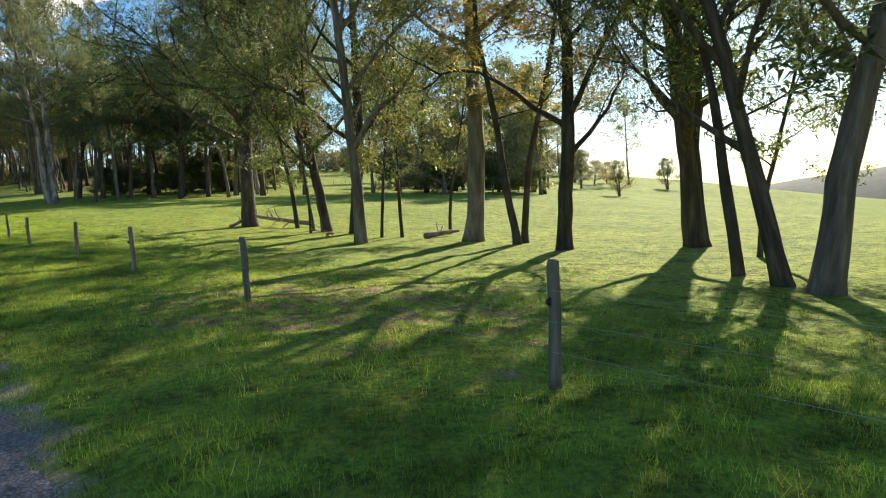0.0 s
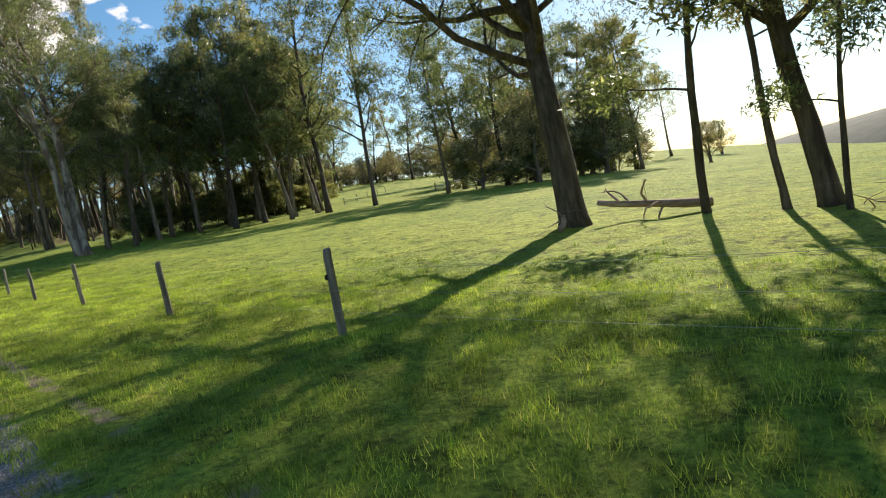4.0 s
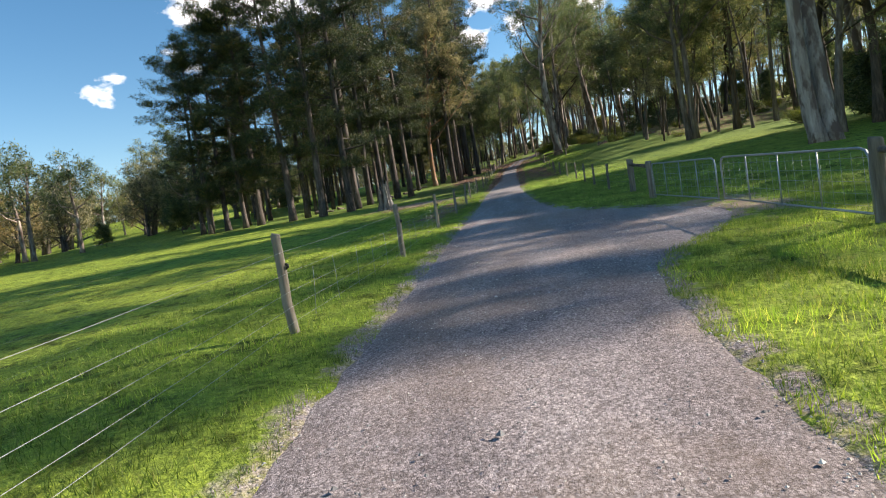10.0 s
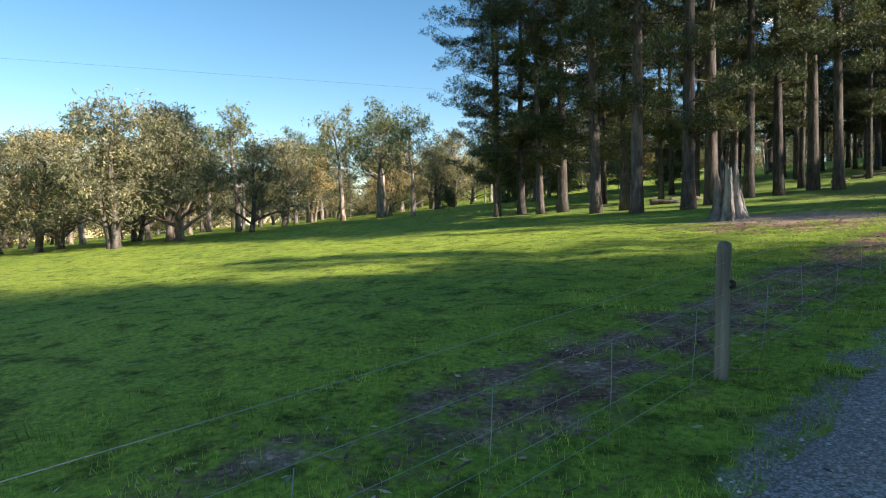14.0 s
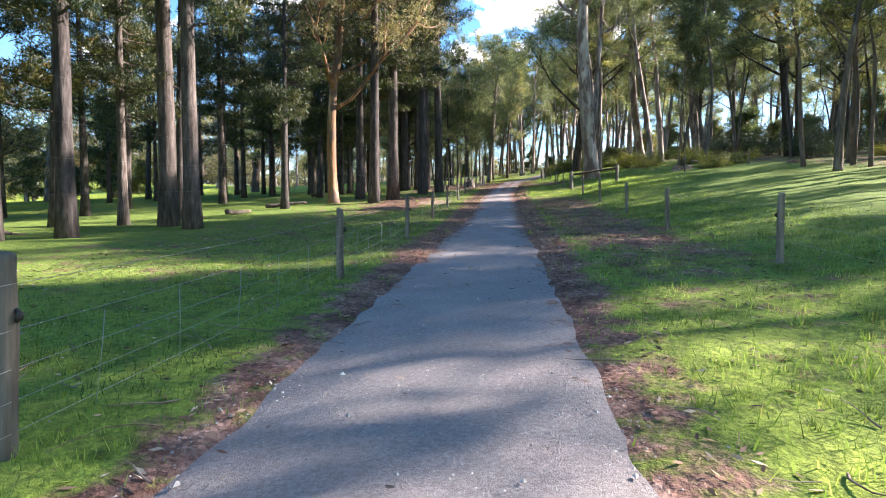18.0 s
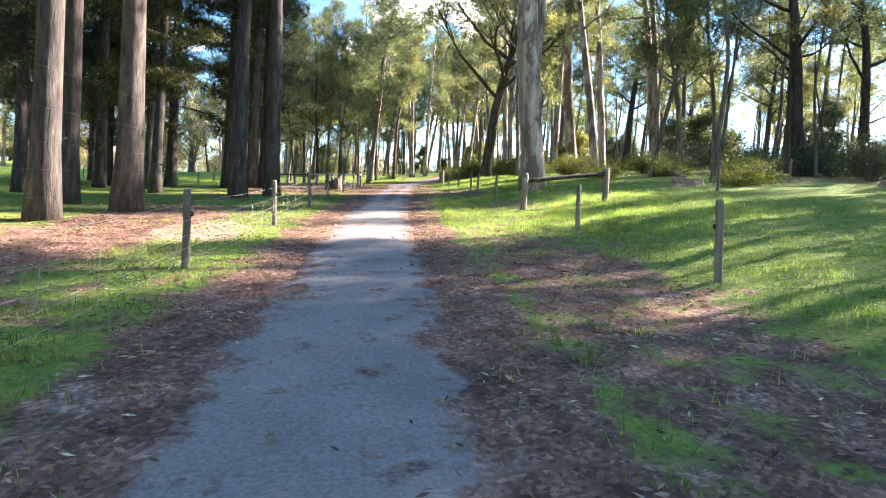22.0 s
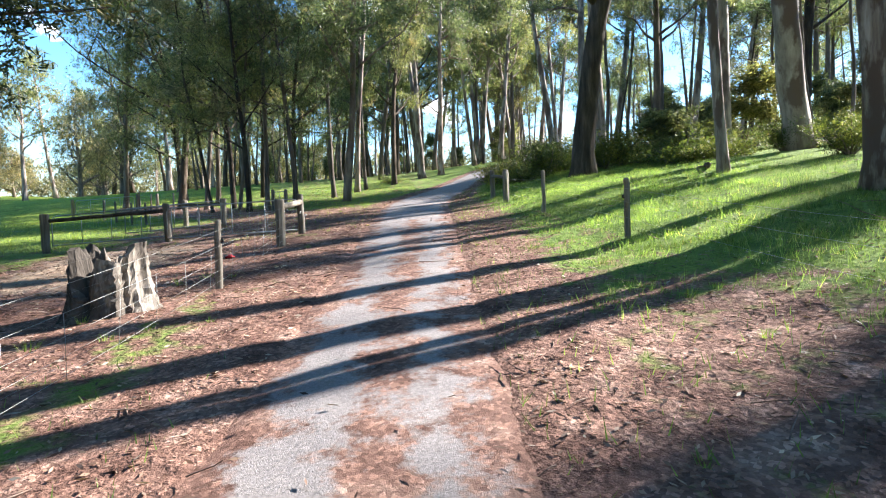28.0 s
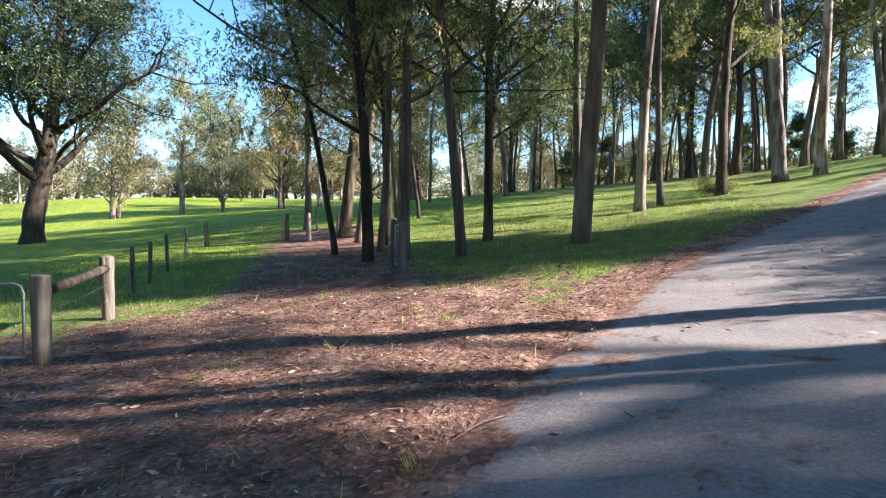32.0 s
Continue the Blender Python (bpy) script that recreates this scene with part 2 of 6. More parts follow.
def leaf_build(*stops, patch=None, often=0.62):
    def build(n, l):
        g = n.new("ShaderNodeNewGeometry")
        c = ramp(n, l, g.outputs["Random Per Island"], *stops)
        if patch:
            where = ramp(n, l, noise_tex(n, l, 0.55, 4), (often, (0, 0, 0)), (often + 0.08, (0.85, 0.85, 0.85)))
            c = mixed(n, l, where, c, patch)
        spray = ramp(n, l, noise_tex(n, l, 0.95, 3, None, 0.6), (0.36, (0.5, 0.52, 0.54)), (0.5, (0.95, 0.95, 0.95)), (0.64, (1.75, 1.65, 1.5)))
        c = mixed(n, l, 1.0, c, spray, "MULTIPLY")
        o = n.new("ShaderNodeObjectInfo")
        tone = ramp(n, l, o.outputs["Random"], (0.0, (0.7, 0.78, 0.78)), (0.55, (1.05, 1.02, 0.98)), (1.0, (1.45, 1.2, 0.95)))
        return mixed(n, l, 1.0, c, tone, "MULTIPLY"), None
    return build


def plain_build(a, b, scale=20.0, stretch=None):
    def build(n, l):
        f = noise_tex(n, l, scale, 6, stretch, 0.65)
        return ramp(n, l, f, (0.3, a), (0.7, b)), f
    return build


GROUND = mat("pasture", ground_build, 0.95, 0, (0.8, 0.12), 0.15)
ROAD = mat("gravel", gravel_build, 0.9, 0, (0.8, 0.018), 0.2)
BARK_DARK = mat("rough dark bark", bark_build((0.028, 0.022, 0.018), (0.075, 0.058, 0.045), (0.15, 0.12, 0.095), 5.0), 0.95, 0, (1.0, 0.06))
BARK_GREY = mat("grey brown bark", bark_build((0.06, 0.048, 0.04), (0.15, 0.122, 0.1), (0.27, 0.23, 0.2), 4.0), 0.9, 0, (0.9, 0.05))
BARK_PALE = mat("smooth pale gum bark", bark_build((0.13, 0.10, 0.085), (0.37, 0.31, 0.265), (0.58, 0.52, 0.46), 3.2, (1, 1, 0.14), (0.15, 0.105, 0.085), 1.7), 0.75, 0, (0.5, 0.04))
BARK_ORANGE = mat("orange peeling bark", bark_build((0.15, 0.075, 0.045), (0.42, 0.21, 0.10), (0.7, 0.52, 0.37), 2.6, (1, 1, 0.12), (0.2, 0.13, 0.10), 2.0), 0.75, 0, (0.5, 0.04))
BARK_PINE = mat("fissured pine bark", bark_build((0.033, 0.028, 0.026), (0.092, 0.078, 0.072), (0.18, 0.155, 0.145), 6.0, (1, 1, 0.25)), 0.95, 0, (1.0, 0.06))
LEAF_GUM = mat("gum leaves", leaf_build((0.0, (0.052, 0.068, 0.037)), (0.5, (0.118, 0.145, 0.078)), (1.0, (0.23, 0.24, 0.15)), patch=(0.21, 0.17, 0.105), often=0.58), 0.42, 0.55, None, 0.5)
LEAF_OLIVE = mat("olive leaves", leaf_build((0.0, (0.11, 0.11, 0.06)), (0.5, (0.23, 0.215, 0.13)), (1.0, (0.38, 0.33, 0.225))), 0.6, 0.3, None, 0.4)
LEAF_DARK = mat("dark broad leaves", leaf_build((0.0, (0.014, 0.03, 0.016)), (0.6, (0.035, 0.062, 0.028)), (1.0, (0.065, 0.095, 0.04))), 0.4, 0.25, None, 0.5)
NEEDLE = mat("pine needles", leaf_build((0.0, (0.021, 0.036, 0.018)), (0.55, (0.05, 0.072, 0.034)), (0.9, (0.10, 0.112, 0.05)), (1.0, (0.18, 0.12, 0.055)), patch=(0.17, 0.125, 0.06), often=0.6), 0.5, 0.3, None, 0.4)
LEAF_SHRUB = mat("shrub leaves", leaf_build((0.0, (0.05, 0.07, 0.02)), (0.5, (0.11, 0.135, 0.035)), (1.0, (0.21, 0.21, 0.06))), 0.55, 0.4, None, 0.4)
BLADE_WOOD = mat("thin woodland grass", leaf_build((0.0, (0.075, 0.14, 0.034)), (0.5, (0.155, 0.245, 0.066)), (0.9, (0.24, 0.33, 0.11)), (1.0, (0.36, 0.33, 0.15))), 0.6, 0.5, None, 0.3)
BLADE = mat("grass blades", leaf_build((0.0, (0.09, 0.16, 0.026)), (0.5, (0.185, 0.27, 0.05)), (0.9, (0.30, 0.365, 0.085)), (1.0, (0.44, 0.4, 0.16))), 0.6, 0.5, None, 0.3)
FALLEN = mat("fallen leaves", leaf_build((0.0, (0.07, 0.036, 0.026)), (0.5, (0.19, 0.115, 0.085)), (0.85, (0.33, 0.235, 0.18)), (1.0, (0.55, 0.47, 0.39))), 0.7, 0.1, None, 0.3)
POST = mat("weathered grey timber", bark_build((0.09, 0.078, 0.062), (0.20, 0.18, 0.15), (0.34, 0.31, 0.26), 9.0, (1, 1, 0.08)), 0.9, 0, (0.8, 0.01))
WIRE = mat("galvanised wire", plain_build((0.28, 0.28, 0.27), (0.42, 0.42, 0.4)), 0.55, 0, None, 0.4, 0.5)
GATE = mat("galvanised pipe", plain_build((0.25, 0.27, 0.28), (0.42, 0.44, 0.45)), 0.45, 0, None, 0.4, 0.7)
INSULATOR = mat("black plastic", plain_build((0.012, 0.012, 0.012), (0.03, 0.03, 0.03)), 0.5)
RED = mat("red plastic", plain_build((0.45, 0.02, 0.03), (0.6, 0.04, 0.04)), 0.5)
CHAR = mat("charred old stump wood", bark_build((0.02, 0.018, 0.016), (0.10, 0.085, 0.072), (0.42, 0.38, 0.33), 2.6, (1, 1, 0.22)), 0.95, 0, (1.0, 0.08))
GREYED = mat("bleached grey stump wood", bark_build((0.03, 0.027, 0.025), (0.2, 0.185, 0.17), (0.46, 0.43, 0.40), 2.6, (1, 1, 0.18)), 0.95, 0, (1.0, 0.08))
DEADWOOD = mat("bleached dead wood", bark_build((0.16, 0.10, 0.075), (0.32, 0.22, 0.17), (0.5, 0.4, 0.32), 5.0, (0.3, 1, 1)), 0.9, 0, (0.8, 0.03))
HILL = mat("wooded hill", plain_build((0.055, 0.075, 0.06), (0.10, 0.12, 0.095), 0.05), 0.95)
PEBBLE = mat("loose stones", leaf_build((0.0, (0.3, 0.27, 0.265)), (0.5, (0.45, 0.41, 0.4)), (0.9, (0.58, 0.54, 0.52)), (1.0, (0.7, 0.66, 0.63))), 0.9, 0, None, 0.2)
WHITE = mat("white painted rails", plain_build((0.6, 0.6, 0.58), (0.8, 0.8, 0.77), 3.0), 0.7)


# ---- meshes ----
def mesh_of(name, verts, faces, material, smooth=False):
    """A mesh from an array of places and an array of triangles or quads."""
    verts, faces = np.asarray(verts, np.float32), np.asarray(faces, np.int32)
    me = bpy.data.meshes.new(name)
    k = faces.shape[1]
    me.vertices.add(len(verts))
    me.vertices.foreach_set("co", verts.ravel())
    me.loops.add(faces.size)
    me.loops.foreach_set("vertex_index", faces.ravel())
    me.polygons.add(len(faces))
    me.polygons.foreach_set("loop_start", np.arange(0, faces.size, k, dtype=np.int32))
    me.polygons.foreach_set("use_smooth", np.full(len(faces), smooth, bool))
    me.update(calc_edges=True)
    me.materials.append(material)
    return me


def add_values(me, name, values):
    a = me.attributes.new(name, "FLOAT", "POINT")
    a.data.foreach_set("value", np.asarray(values, np.float32))


class Shape:
    """Collects tubes and blocks into one mesh of quads."""

    def __init__(self):
        self.v, self.f, self.count = [], [], 0

    def put(self, v, f):
        self.v.append(np.asarray(v, float))
        self.f.append(np.asarray(f, int) + self.count)
        self.count += len(v)

    def tube(self, points, radii, sides=8, rough=0.0, rng=None, closed=True):
        p = np.asarray(points, float)
        d = np.gradient(p, axis=0)
        d /= np.linalg.norm(d, axis=1)[:, None] + 1e-9
        ref = np.array([1.0, 0, 0]) if abs(d[0][0]) < 0.8 else np.array([0, 1.0, 0])
        u = np.cross(d, ref)
        u /= np.linalg.norm(u, axis=1)[:, None] + 1e-9
        w = np.cross(d, u)
        a = np.linspace(0, 2 * np.pi, sides, endpoint=False)
        r = np.asarray(radii, float)[:, None] * np.ones(sides)
        if rough and rng is not None:
            r = r * (1 + rough * rng.normal(size=r.shape))
        ring = p[:, None] + r[..., None] * (np.cos(a)[None, :, None] * u[:, None] + np.sin(a)[None, :, None] * w[:, None])
        n = len(p)
        i, j = np.meshgrid(np.arange(n - 1), np.arange(sides), indexing="ij")
        k = (j + 1) % sides
        f = np.stack([i * sides + j, i * sides + k, (i + 1) * sides + k, (i + 1) * sides + j], -1).reshape(-1, 4)
        v = ring.reshape(-1, 3)
        if closed:
            v = np.vstack([v, p[0], p[-1]])
            h = np.arange(0, sides, 2)
            f = np.vstack([f, np.stack([np.full(len(h), n * sides), (h + 2) % sides, h + 1, h], -1),
                           np.stack([np.full(len(h), n * sides + 1), (n - 1) * sides + h, (n - 1) * sides + h + 1, (n - 1) * sides + (h + 2) % sides], -1)])
        self.put(v, f)

    def mesh(self, name, material, smooth=True):
        return mesh_of(name, np.vstack(self.v), np.vstack(self.f), material, smooth)


def part(name, me, parent, label=""):
    ob = new(name, me)
    ob.parent = parent
    return tagged(ob, label) if label else ob


def leaf_mesh(name, centres, spread, count, length, width, material, rng, droop=0.5, outward=0.0, firm=1.75, flat=0.7):
    """Small pointed leaves in rounded clumps about centres; spread: metres, one number or one a centre."""
    c = np.repeat(np.asarray(centres, float), count, axis=0)
    s = np.repeat(np.broadcast_to(np.asarray(spread, float), (len(centres),)), count)[:, None]
    off = rng.normal(size=c.shape)
    off /= np.linalg.norm(off, axis=1)[:, None] + 1e-6
    off[:, 2] = 0.75 * off[:, 2] + 0.12
    off *= firm * s * (0.4 + 0.6 * np.sqrt(rng.uniform(size=(len(c), 1)))) * (1, 1, flat)
    p = c + off
    d = rng.normal(size=p.shape)
    d[:, 2] -= droop
    if outward:
        d += outward * off / (np.linalg.norm(off, axis=1)[:, None] + 1e-6)
    d /= np.linalg.norm(d, axis=1)[:, None]
    e = np.cross(d, rng.normal(size=p.shape))
    e /= np.linalg.norm(e, axis=1)[:, None] + 1e-6
    blades_each, out = 4, []
    for i in range(blades_each):
        at = p + d * length * (0.75 * (i / blades_each) - 0.1) + rng.normal(size=p.shape) * length * 0.16
        way = d * 0.55 + e * (0.75 if i % 2 else -0.75) + rng.normal(size=p.shape) * 0.35
        way[:, 2] -= 0.25 * droop
        way /= np.linalg.norm(way, axis=1)[:, None] + 1e-6
        across = np.cross(way, rng.normal(size=p.shape))
        across /= np.linalg.norm(across, axis=1)[:, None] + 1e-6
        ln = length * rng.uniform(0.4, 0.85, (len(p), 1))
        wd = width * rng.uniform(0.35, 0.65, (len(p), 1))
        out.append(np.stack([at - across * wd * 0.5, at + across * wd * 0.5, at + way * ln], 1))
    v = np.concatenate(out, 1).reshape(-1, 3)
    return mesh_of(name, v, np.arange(len(v)).reshape(-1, 3), material)


# ---- the lie of the land ----
ROAD_Y = [-120, 0, 17, 24, 30, 49, 55, 68, 76, 84.4, 95, 110, 125, 131, 143, 151, 163, 170, 182, 190, 200, 210, 225, 250, 320]
ROAD_Z = [-5.0, -0.15, 0.55, 1.03, 1.45, 2.83, 3.33, 4.25, 4.75, 5.3, 6.05, 7.35, 8.65, 9.4, 10.9, 11.75, 13.15, 13.95, 15.05, 15.9, 17.0, 18.4, 20.4, 23.0, 27.0]
SIDE_X = [-400, -130, -50, -15, -5, 2, 6, 12, 20, 40, 70, 130, 400]
SIDE_Y = [-60, 20, 35, 50, 85, 115, 155, 180, 210, 300]
SIDE = np.array([
    [-4, -1, -.2, 0, 0, 0, -.15, -.4, -.6, -1.0, -2.0, -8, -20],
    [-4, -1, -.2, 0, 0, -.05, -.2, -.33, -.5, -.9, -1.8, -8, -20],
    [-4, -1, -.2, 0, .05, -.1, -.15, -.15, -.2, -.5, -1.0, -7, -20],
    [-4, -1, -.15, 0, .05, -.2, -.25, -.1, -.1, -.1, -.3, -4, -18],
    [-4, -1.5, -.15, -.1, -.05, 0, .2, .5, .5, .6, .7, 0, -6],
    [-6, -2, -.35, -.1, -.05, .1, .5, 1.1, 1.5, 2, 2, 1, 0],
    [-9, -3.5, -1, -.5, -.15, .2, .9, 1.6, 2.3, 3, 3.5, 3, 2],
    [-10, -4.5, -1.5, -.9, -.3, .2, 1.1, 1.9, 2.8, 4, 4.5, 4, 3],
    [-10, -5, -2, -.6, -.2, .2, .8, 1.5, 2.5, 4, 4.5, 4, 3],
    [-10, -6, -3, -1, -.2, .2, .6, 1, 2, 3, 3, 3, 3]])


def side(x, y):
    i = np.clip(np.searchsorted(SIDE_X, x) - 1, 0, len(SIDE_X) - 2)
    j = np.clip(np.searchsorted(SIDE_Y, y) - 1, 0, len(SIDE_Y) - 2)
    X, Y = np.array(SIDE_X, float), np.array(SIDE_Y, float)
    u = np.clip((x - X[i]) / (X[i + 1] - X[i]), 0, 1)
    v = np.clip((y - Y[j]) / (Y[j + 1] - Y[j]), 0, 1)
    return (SIDE[j, i] * (1 - u) + SIDE[j, i + 1] * u) * (1 - v) + (SIDE[j + 1, i] * (1 - u) + SIDE[j + 1, i + 1] * u) * v


def smooth(v):
    v = np.clip(v, 0, 1)
    return v * v * (3 - 2 * v)


def ground(x, y):
    x, y = np.asarray(x, float), np.asarray(y, float)
    z = 0
    w = 0.4 + 0.12 * np.abs(x)
    for a in (-1, -.5, 0, .5, 1):
        z = z + np.interp(y + 5 * a, ROAD_Y, ROAD_Z) / 5
        for b in (-1, 0, 1):
            z = z + side(x + w * b, y + 7 * a) / 15
    z = z + 5.0 * smooth((-x - 50) / 75) * smooth((y - 192) / 55)
    far = np.clip((np.hypot(x, y - 90) - 260) / 600, 0, 1)
    return z * (1 - far) - 25.0 * far


# Right and left edge of the carriageway along the way.
EDGE_Y = [-120, 0, 6, 32, 45, 56, 63.5, 65.5, 68, 71.5, 74, 77, 82, 92, 101, 124, 140, 152, 163, 174, 180, 186, 194, 202, 212, 230, 260, 320]
EDGE_R = [1.2, 0.8, 0.75, 0.0, -0.35, -0.3, -0.2, 0.5, 2.9, 2.9, 0.6, -0.5, -0.9, -1.3, -1.55, -1.6, -1.65, -1.2, -0.5, 0.35, 0.8, 1.9, 3.9, 6.4, 10.2, 20, 50, 120]
EDGE_L = [-2.2, -2.5, -2.55, -3.2, -3.5, -3.6, -3.74, -3.77, -3.8, -3.88, -3.93, -3.97, -4.0, -4.2, -4.3, -3.9, -3.8, -3.45, -2.95, -2.6, -2.6, -1.9, 0.3, 3.0, 6.8, 16.4, 45, 114]


def edges(y):
    y = np.asarray(y, float)
    l = r = 0
    for a in (-1.6, -0.8, 0, 0.8, 1.6):
        l, r = l + np.interp(y + a, EDGE_Y, EDGE_L) / 5, r + np.interp(y + a, EDGE_Y, EDGE_R) / 5
    return l, r


def bell(v, middle, half):
    return np.clip(1.5 - 1.5 * np.abs(v - middle) / half, 0, 1)


def wave(x, y, k=1.0, seed=0.0):
    """A smooth uneven value from about -1 to 1."""
    return (np.sin(0.9 * k * x + 1.3 * k * y + seed) + np.sin(1.7 * k * x - 0.8 * k * y + 2 * seed + 1) + np.sin(-0.5 * k * x + 2.3 * k * y + 3 * seed + 2)) / 3


def cover(x, y):
    """How much leaf litter, bare soil and dry yellow turf lies at a place, 0 to 1."""
    l, r = edges(y)
    gap = np.maximum(np.maximum(l - x, x - r), 0)
    on = np.clip((y - 92) / 22, 0, 1)
    wide = np.interp(y, [90, 110, 130, 150, 160, 175, 190, 215], [0.4, 0.9, 1.2, 1.3, 2.2, 2.2, 1.2, 0.8])
    litter = on * np.clip(1.25 - gap / wide, 0, 1)
    litter = np.maximum(litter, 0.66 * bell(x, 0.7, 2.6) * bell(y, 124, 24))
    litter = np.maximum(litter, 0.58 * bell(x, -5.9, 1.5) * bell(y, 88, 16))
    litter = np.maximum(litter, 0.55 * np.clip(1.4 - np.hypot((x + 9.5) / 5, (y - 99) / 4.2), 0, 1))
    litter = np.maximum(litter, 0.75 * bell(x, -8.5, 3.2) * bell(y, 137, 12))
    litter = np.maximum(litter, 0.95 * bell(x, -8.0, 5.5) * bell(y, 164, 14))
    litter = np.maximum(litter, 1.25 * bell(x, -5.2, 2.6) * bell(y, 167, 6))
    litter = np.maximum(litter, 0.95 * np.clip(1.5 - np.hypot((x + 6) / 6, (y - 178) / 8), 0, 1))
    litter = np.maximum(litter, 0.5 * np.clip((x - 15) / 4, 0, 1) * np.clip((y - 112) / 15, 0, 1) * np.clip((62 - x) / 12, 0, 1))
    along = (x + 8.5) * 0.62 + (y - 183.5) * -0.78
    litter = np.maximum(litter, 0.9 * np.clip(1.6 - np.abs((x + 8.5) * 0.78 + (y - 183.5) * 0.62 - 0.6) / 2.2, 0, 1) * np.clip(-along / 2 + 1, 0, 1) * np.clip(1 + (along + 20) / 4, 0, 1))
    litter = np.maximum(litter, 0.36 * np.clip((y - 98) / 15, 0, 1) * np.clip((16 - np.abs(x + 1)) / 4, 0, 1) * np.where(x > 2.6, 0.35, 1))
    litter = np.maximum(litter, 0.42 * np.clip(1.6 - np.hypot((x - 5.6) / 3.2, (y - 9) / 5.0), 0, 1))
    litter = np.maximum(litter, 0.72 * bell(x, 1.6, 3.0) * bell(y, 157, 7))
    litter = np.maximum(litter, 0.62 * bell(x, 2.3, 2.0) * bell(y, 145.5, 4.5))
    dirt = 0.6 * bell(x, 2.9, 1.6) * bell(y, 70, 4.0)
    dirt = np.maximum(dirt, 0.5 * bell(x, r + 0.72, 0.2) * bell(y, 33, 9))
    dirt = np.maximum(dirt, 0.85 * np.clip(1.4 - np.hypot((x + 9.8) / 3.6, (y - 101) / 2.6), 0, 1))
    dirt = np.maximum(dirt, 0.7 * bell(x, -9, 3.0) * bell(y, 168, 6))
    dirt = np.maximum(dirt, 0.6 * bell(x, -6.4, 1.5) * bell(y, 136.5, 3.5))
    dry = 0.6 * np.clip(1.0 - gap / 0.45, 0, 1) * np.clip((78 - y) / 12, 0, 1)
    dry = np.maximum(dry, 0.30 * bell(x, r + 2.2, 2.6) * np.clip((100 - y) / 10, 0, 1) * (wave(x, y, 0.7, 4) > -0.2))
    dry = np.maximum(dry, 0.24 * np.clip((x - r) / 2, 0, 1) * np.clip((76 - y) / 8, 0, 1))
    return litter, dirt, dry


def surface(x, y):
    """The ground as it is built: the road lies in a shallow bed."""
    x, y = np.asarray(x, float), np.asarray(y, float)
    l, r = edges(y)
    gap = np.maximum(l - x, x - r)
    z = ground(x, y)
    z = z + 0.045 * np.clip(gap / 2.5, 0, 1) * (wave(x, y, 1.1, 1) + 0.7 * wave(x, y, 2.6, 2)) + 0.02 * np.clip(gap / 0.2, 0, 1)
    return z - 0.09 * np.clip((-gap - 0.04) / 0.3, 0, 1)


def lines(*spans):
    out = [np.arange(a, b, s) for a, b, s in spans]
    return np.concatenate(out + [[spans[-1][1]]])


def sheet(xs, ys, height):
    x, y = np.meshgrid(xs, ys)
    v = np.stack([x, y, height(x, y)], -1).reshape(-1, 3)
    n, m = len(ys), len(xs)
    i, j = np.meshgrid(np.arange(n - 1), np.arange(m - 1), indexing="ij")
    a = i * m + j
    return v, np.stack([a, a + 1, a + m + 1, a + m], -1).reshape(-1, 4)


gx = lines((-1500, -400, 110), (-400, -160, 24), (-160, -60, 6), (-60, -14, 1.6), (-14, -5, 0.4), (-5, -3, 0.09), (-3, -1.8, 0.15), (-1.8, 1.2, 0.09), (1.2, 4.6, 0.17), (4.6, 14, 0.4), (14, 60, 1.6), (60, 160, 6), (160, 400, 24), (400, 1500, 110))
gy = lines((-1500, -300, 120), (-300, -60, 16), (-60, -10, 3), (-10, 205, 0.42), (205, 260, 2), (260, 420, 12), (420, 1700, 128))
gv, gf = sheet(gx, gy, surface)
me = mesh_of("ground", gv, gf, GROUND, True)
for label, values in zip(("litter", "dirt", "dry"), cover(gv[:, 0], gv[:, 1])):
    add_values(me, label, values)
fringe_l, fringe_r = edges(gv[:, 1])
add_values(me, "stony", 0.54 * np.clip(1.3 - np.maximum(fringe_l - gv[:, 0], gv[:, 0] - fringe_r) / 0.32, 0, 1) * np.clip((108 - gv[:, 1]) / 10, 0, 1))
# wooded: how far the ground's green is mixed towards the duller one.
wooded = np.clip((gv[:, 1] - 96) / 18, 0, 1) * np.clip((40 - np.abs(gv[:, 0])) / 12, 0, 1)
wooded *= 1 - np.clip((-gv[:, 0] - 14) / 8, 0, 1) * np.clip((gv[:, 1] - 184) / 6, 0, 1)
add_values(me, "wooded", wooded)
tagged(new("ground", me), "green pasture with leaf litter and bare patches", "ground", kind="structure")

ry = np.concatenate([np.arange(-60, -5, 0.6), np.arange(-5, 195, 0.1), np.arange(195, 300, 0.6)])
rl, rr = edges(ry)
edge_rng = np.random.default_rng(41)


def ragged(step, size):
    """An uneven line along the way, of bites about step metres long."""
    knots = np.arange(-62, 303, step)
    return np.interp(ry, knots, edge_rng.normal(size=len(knots)) * size)


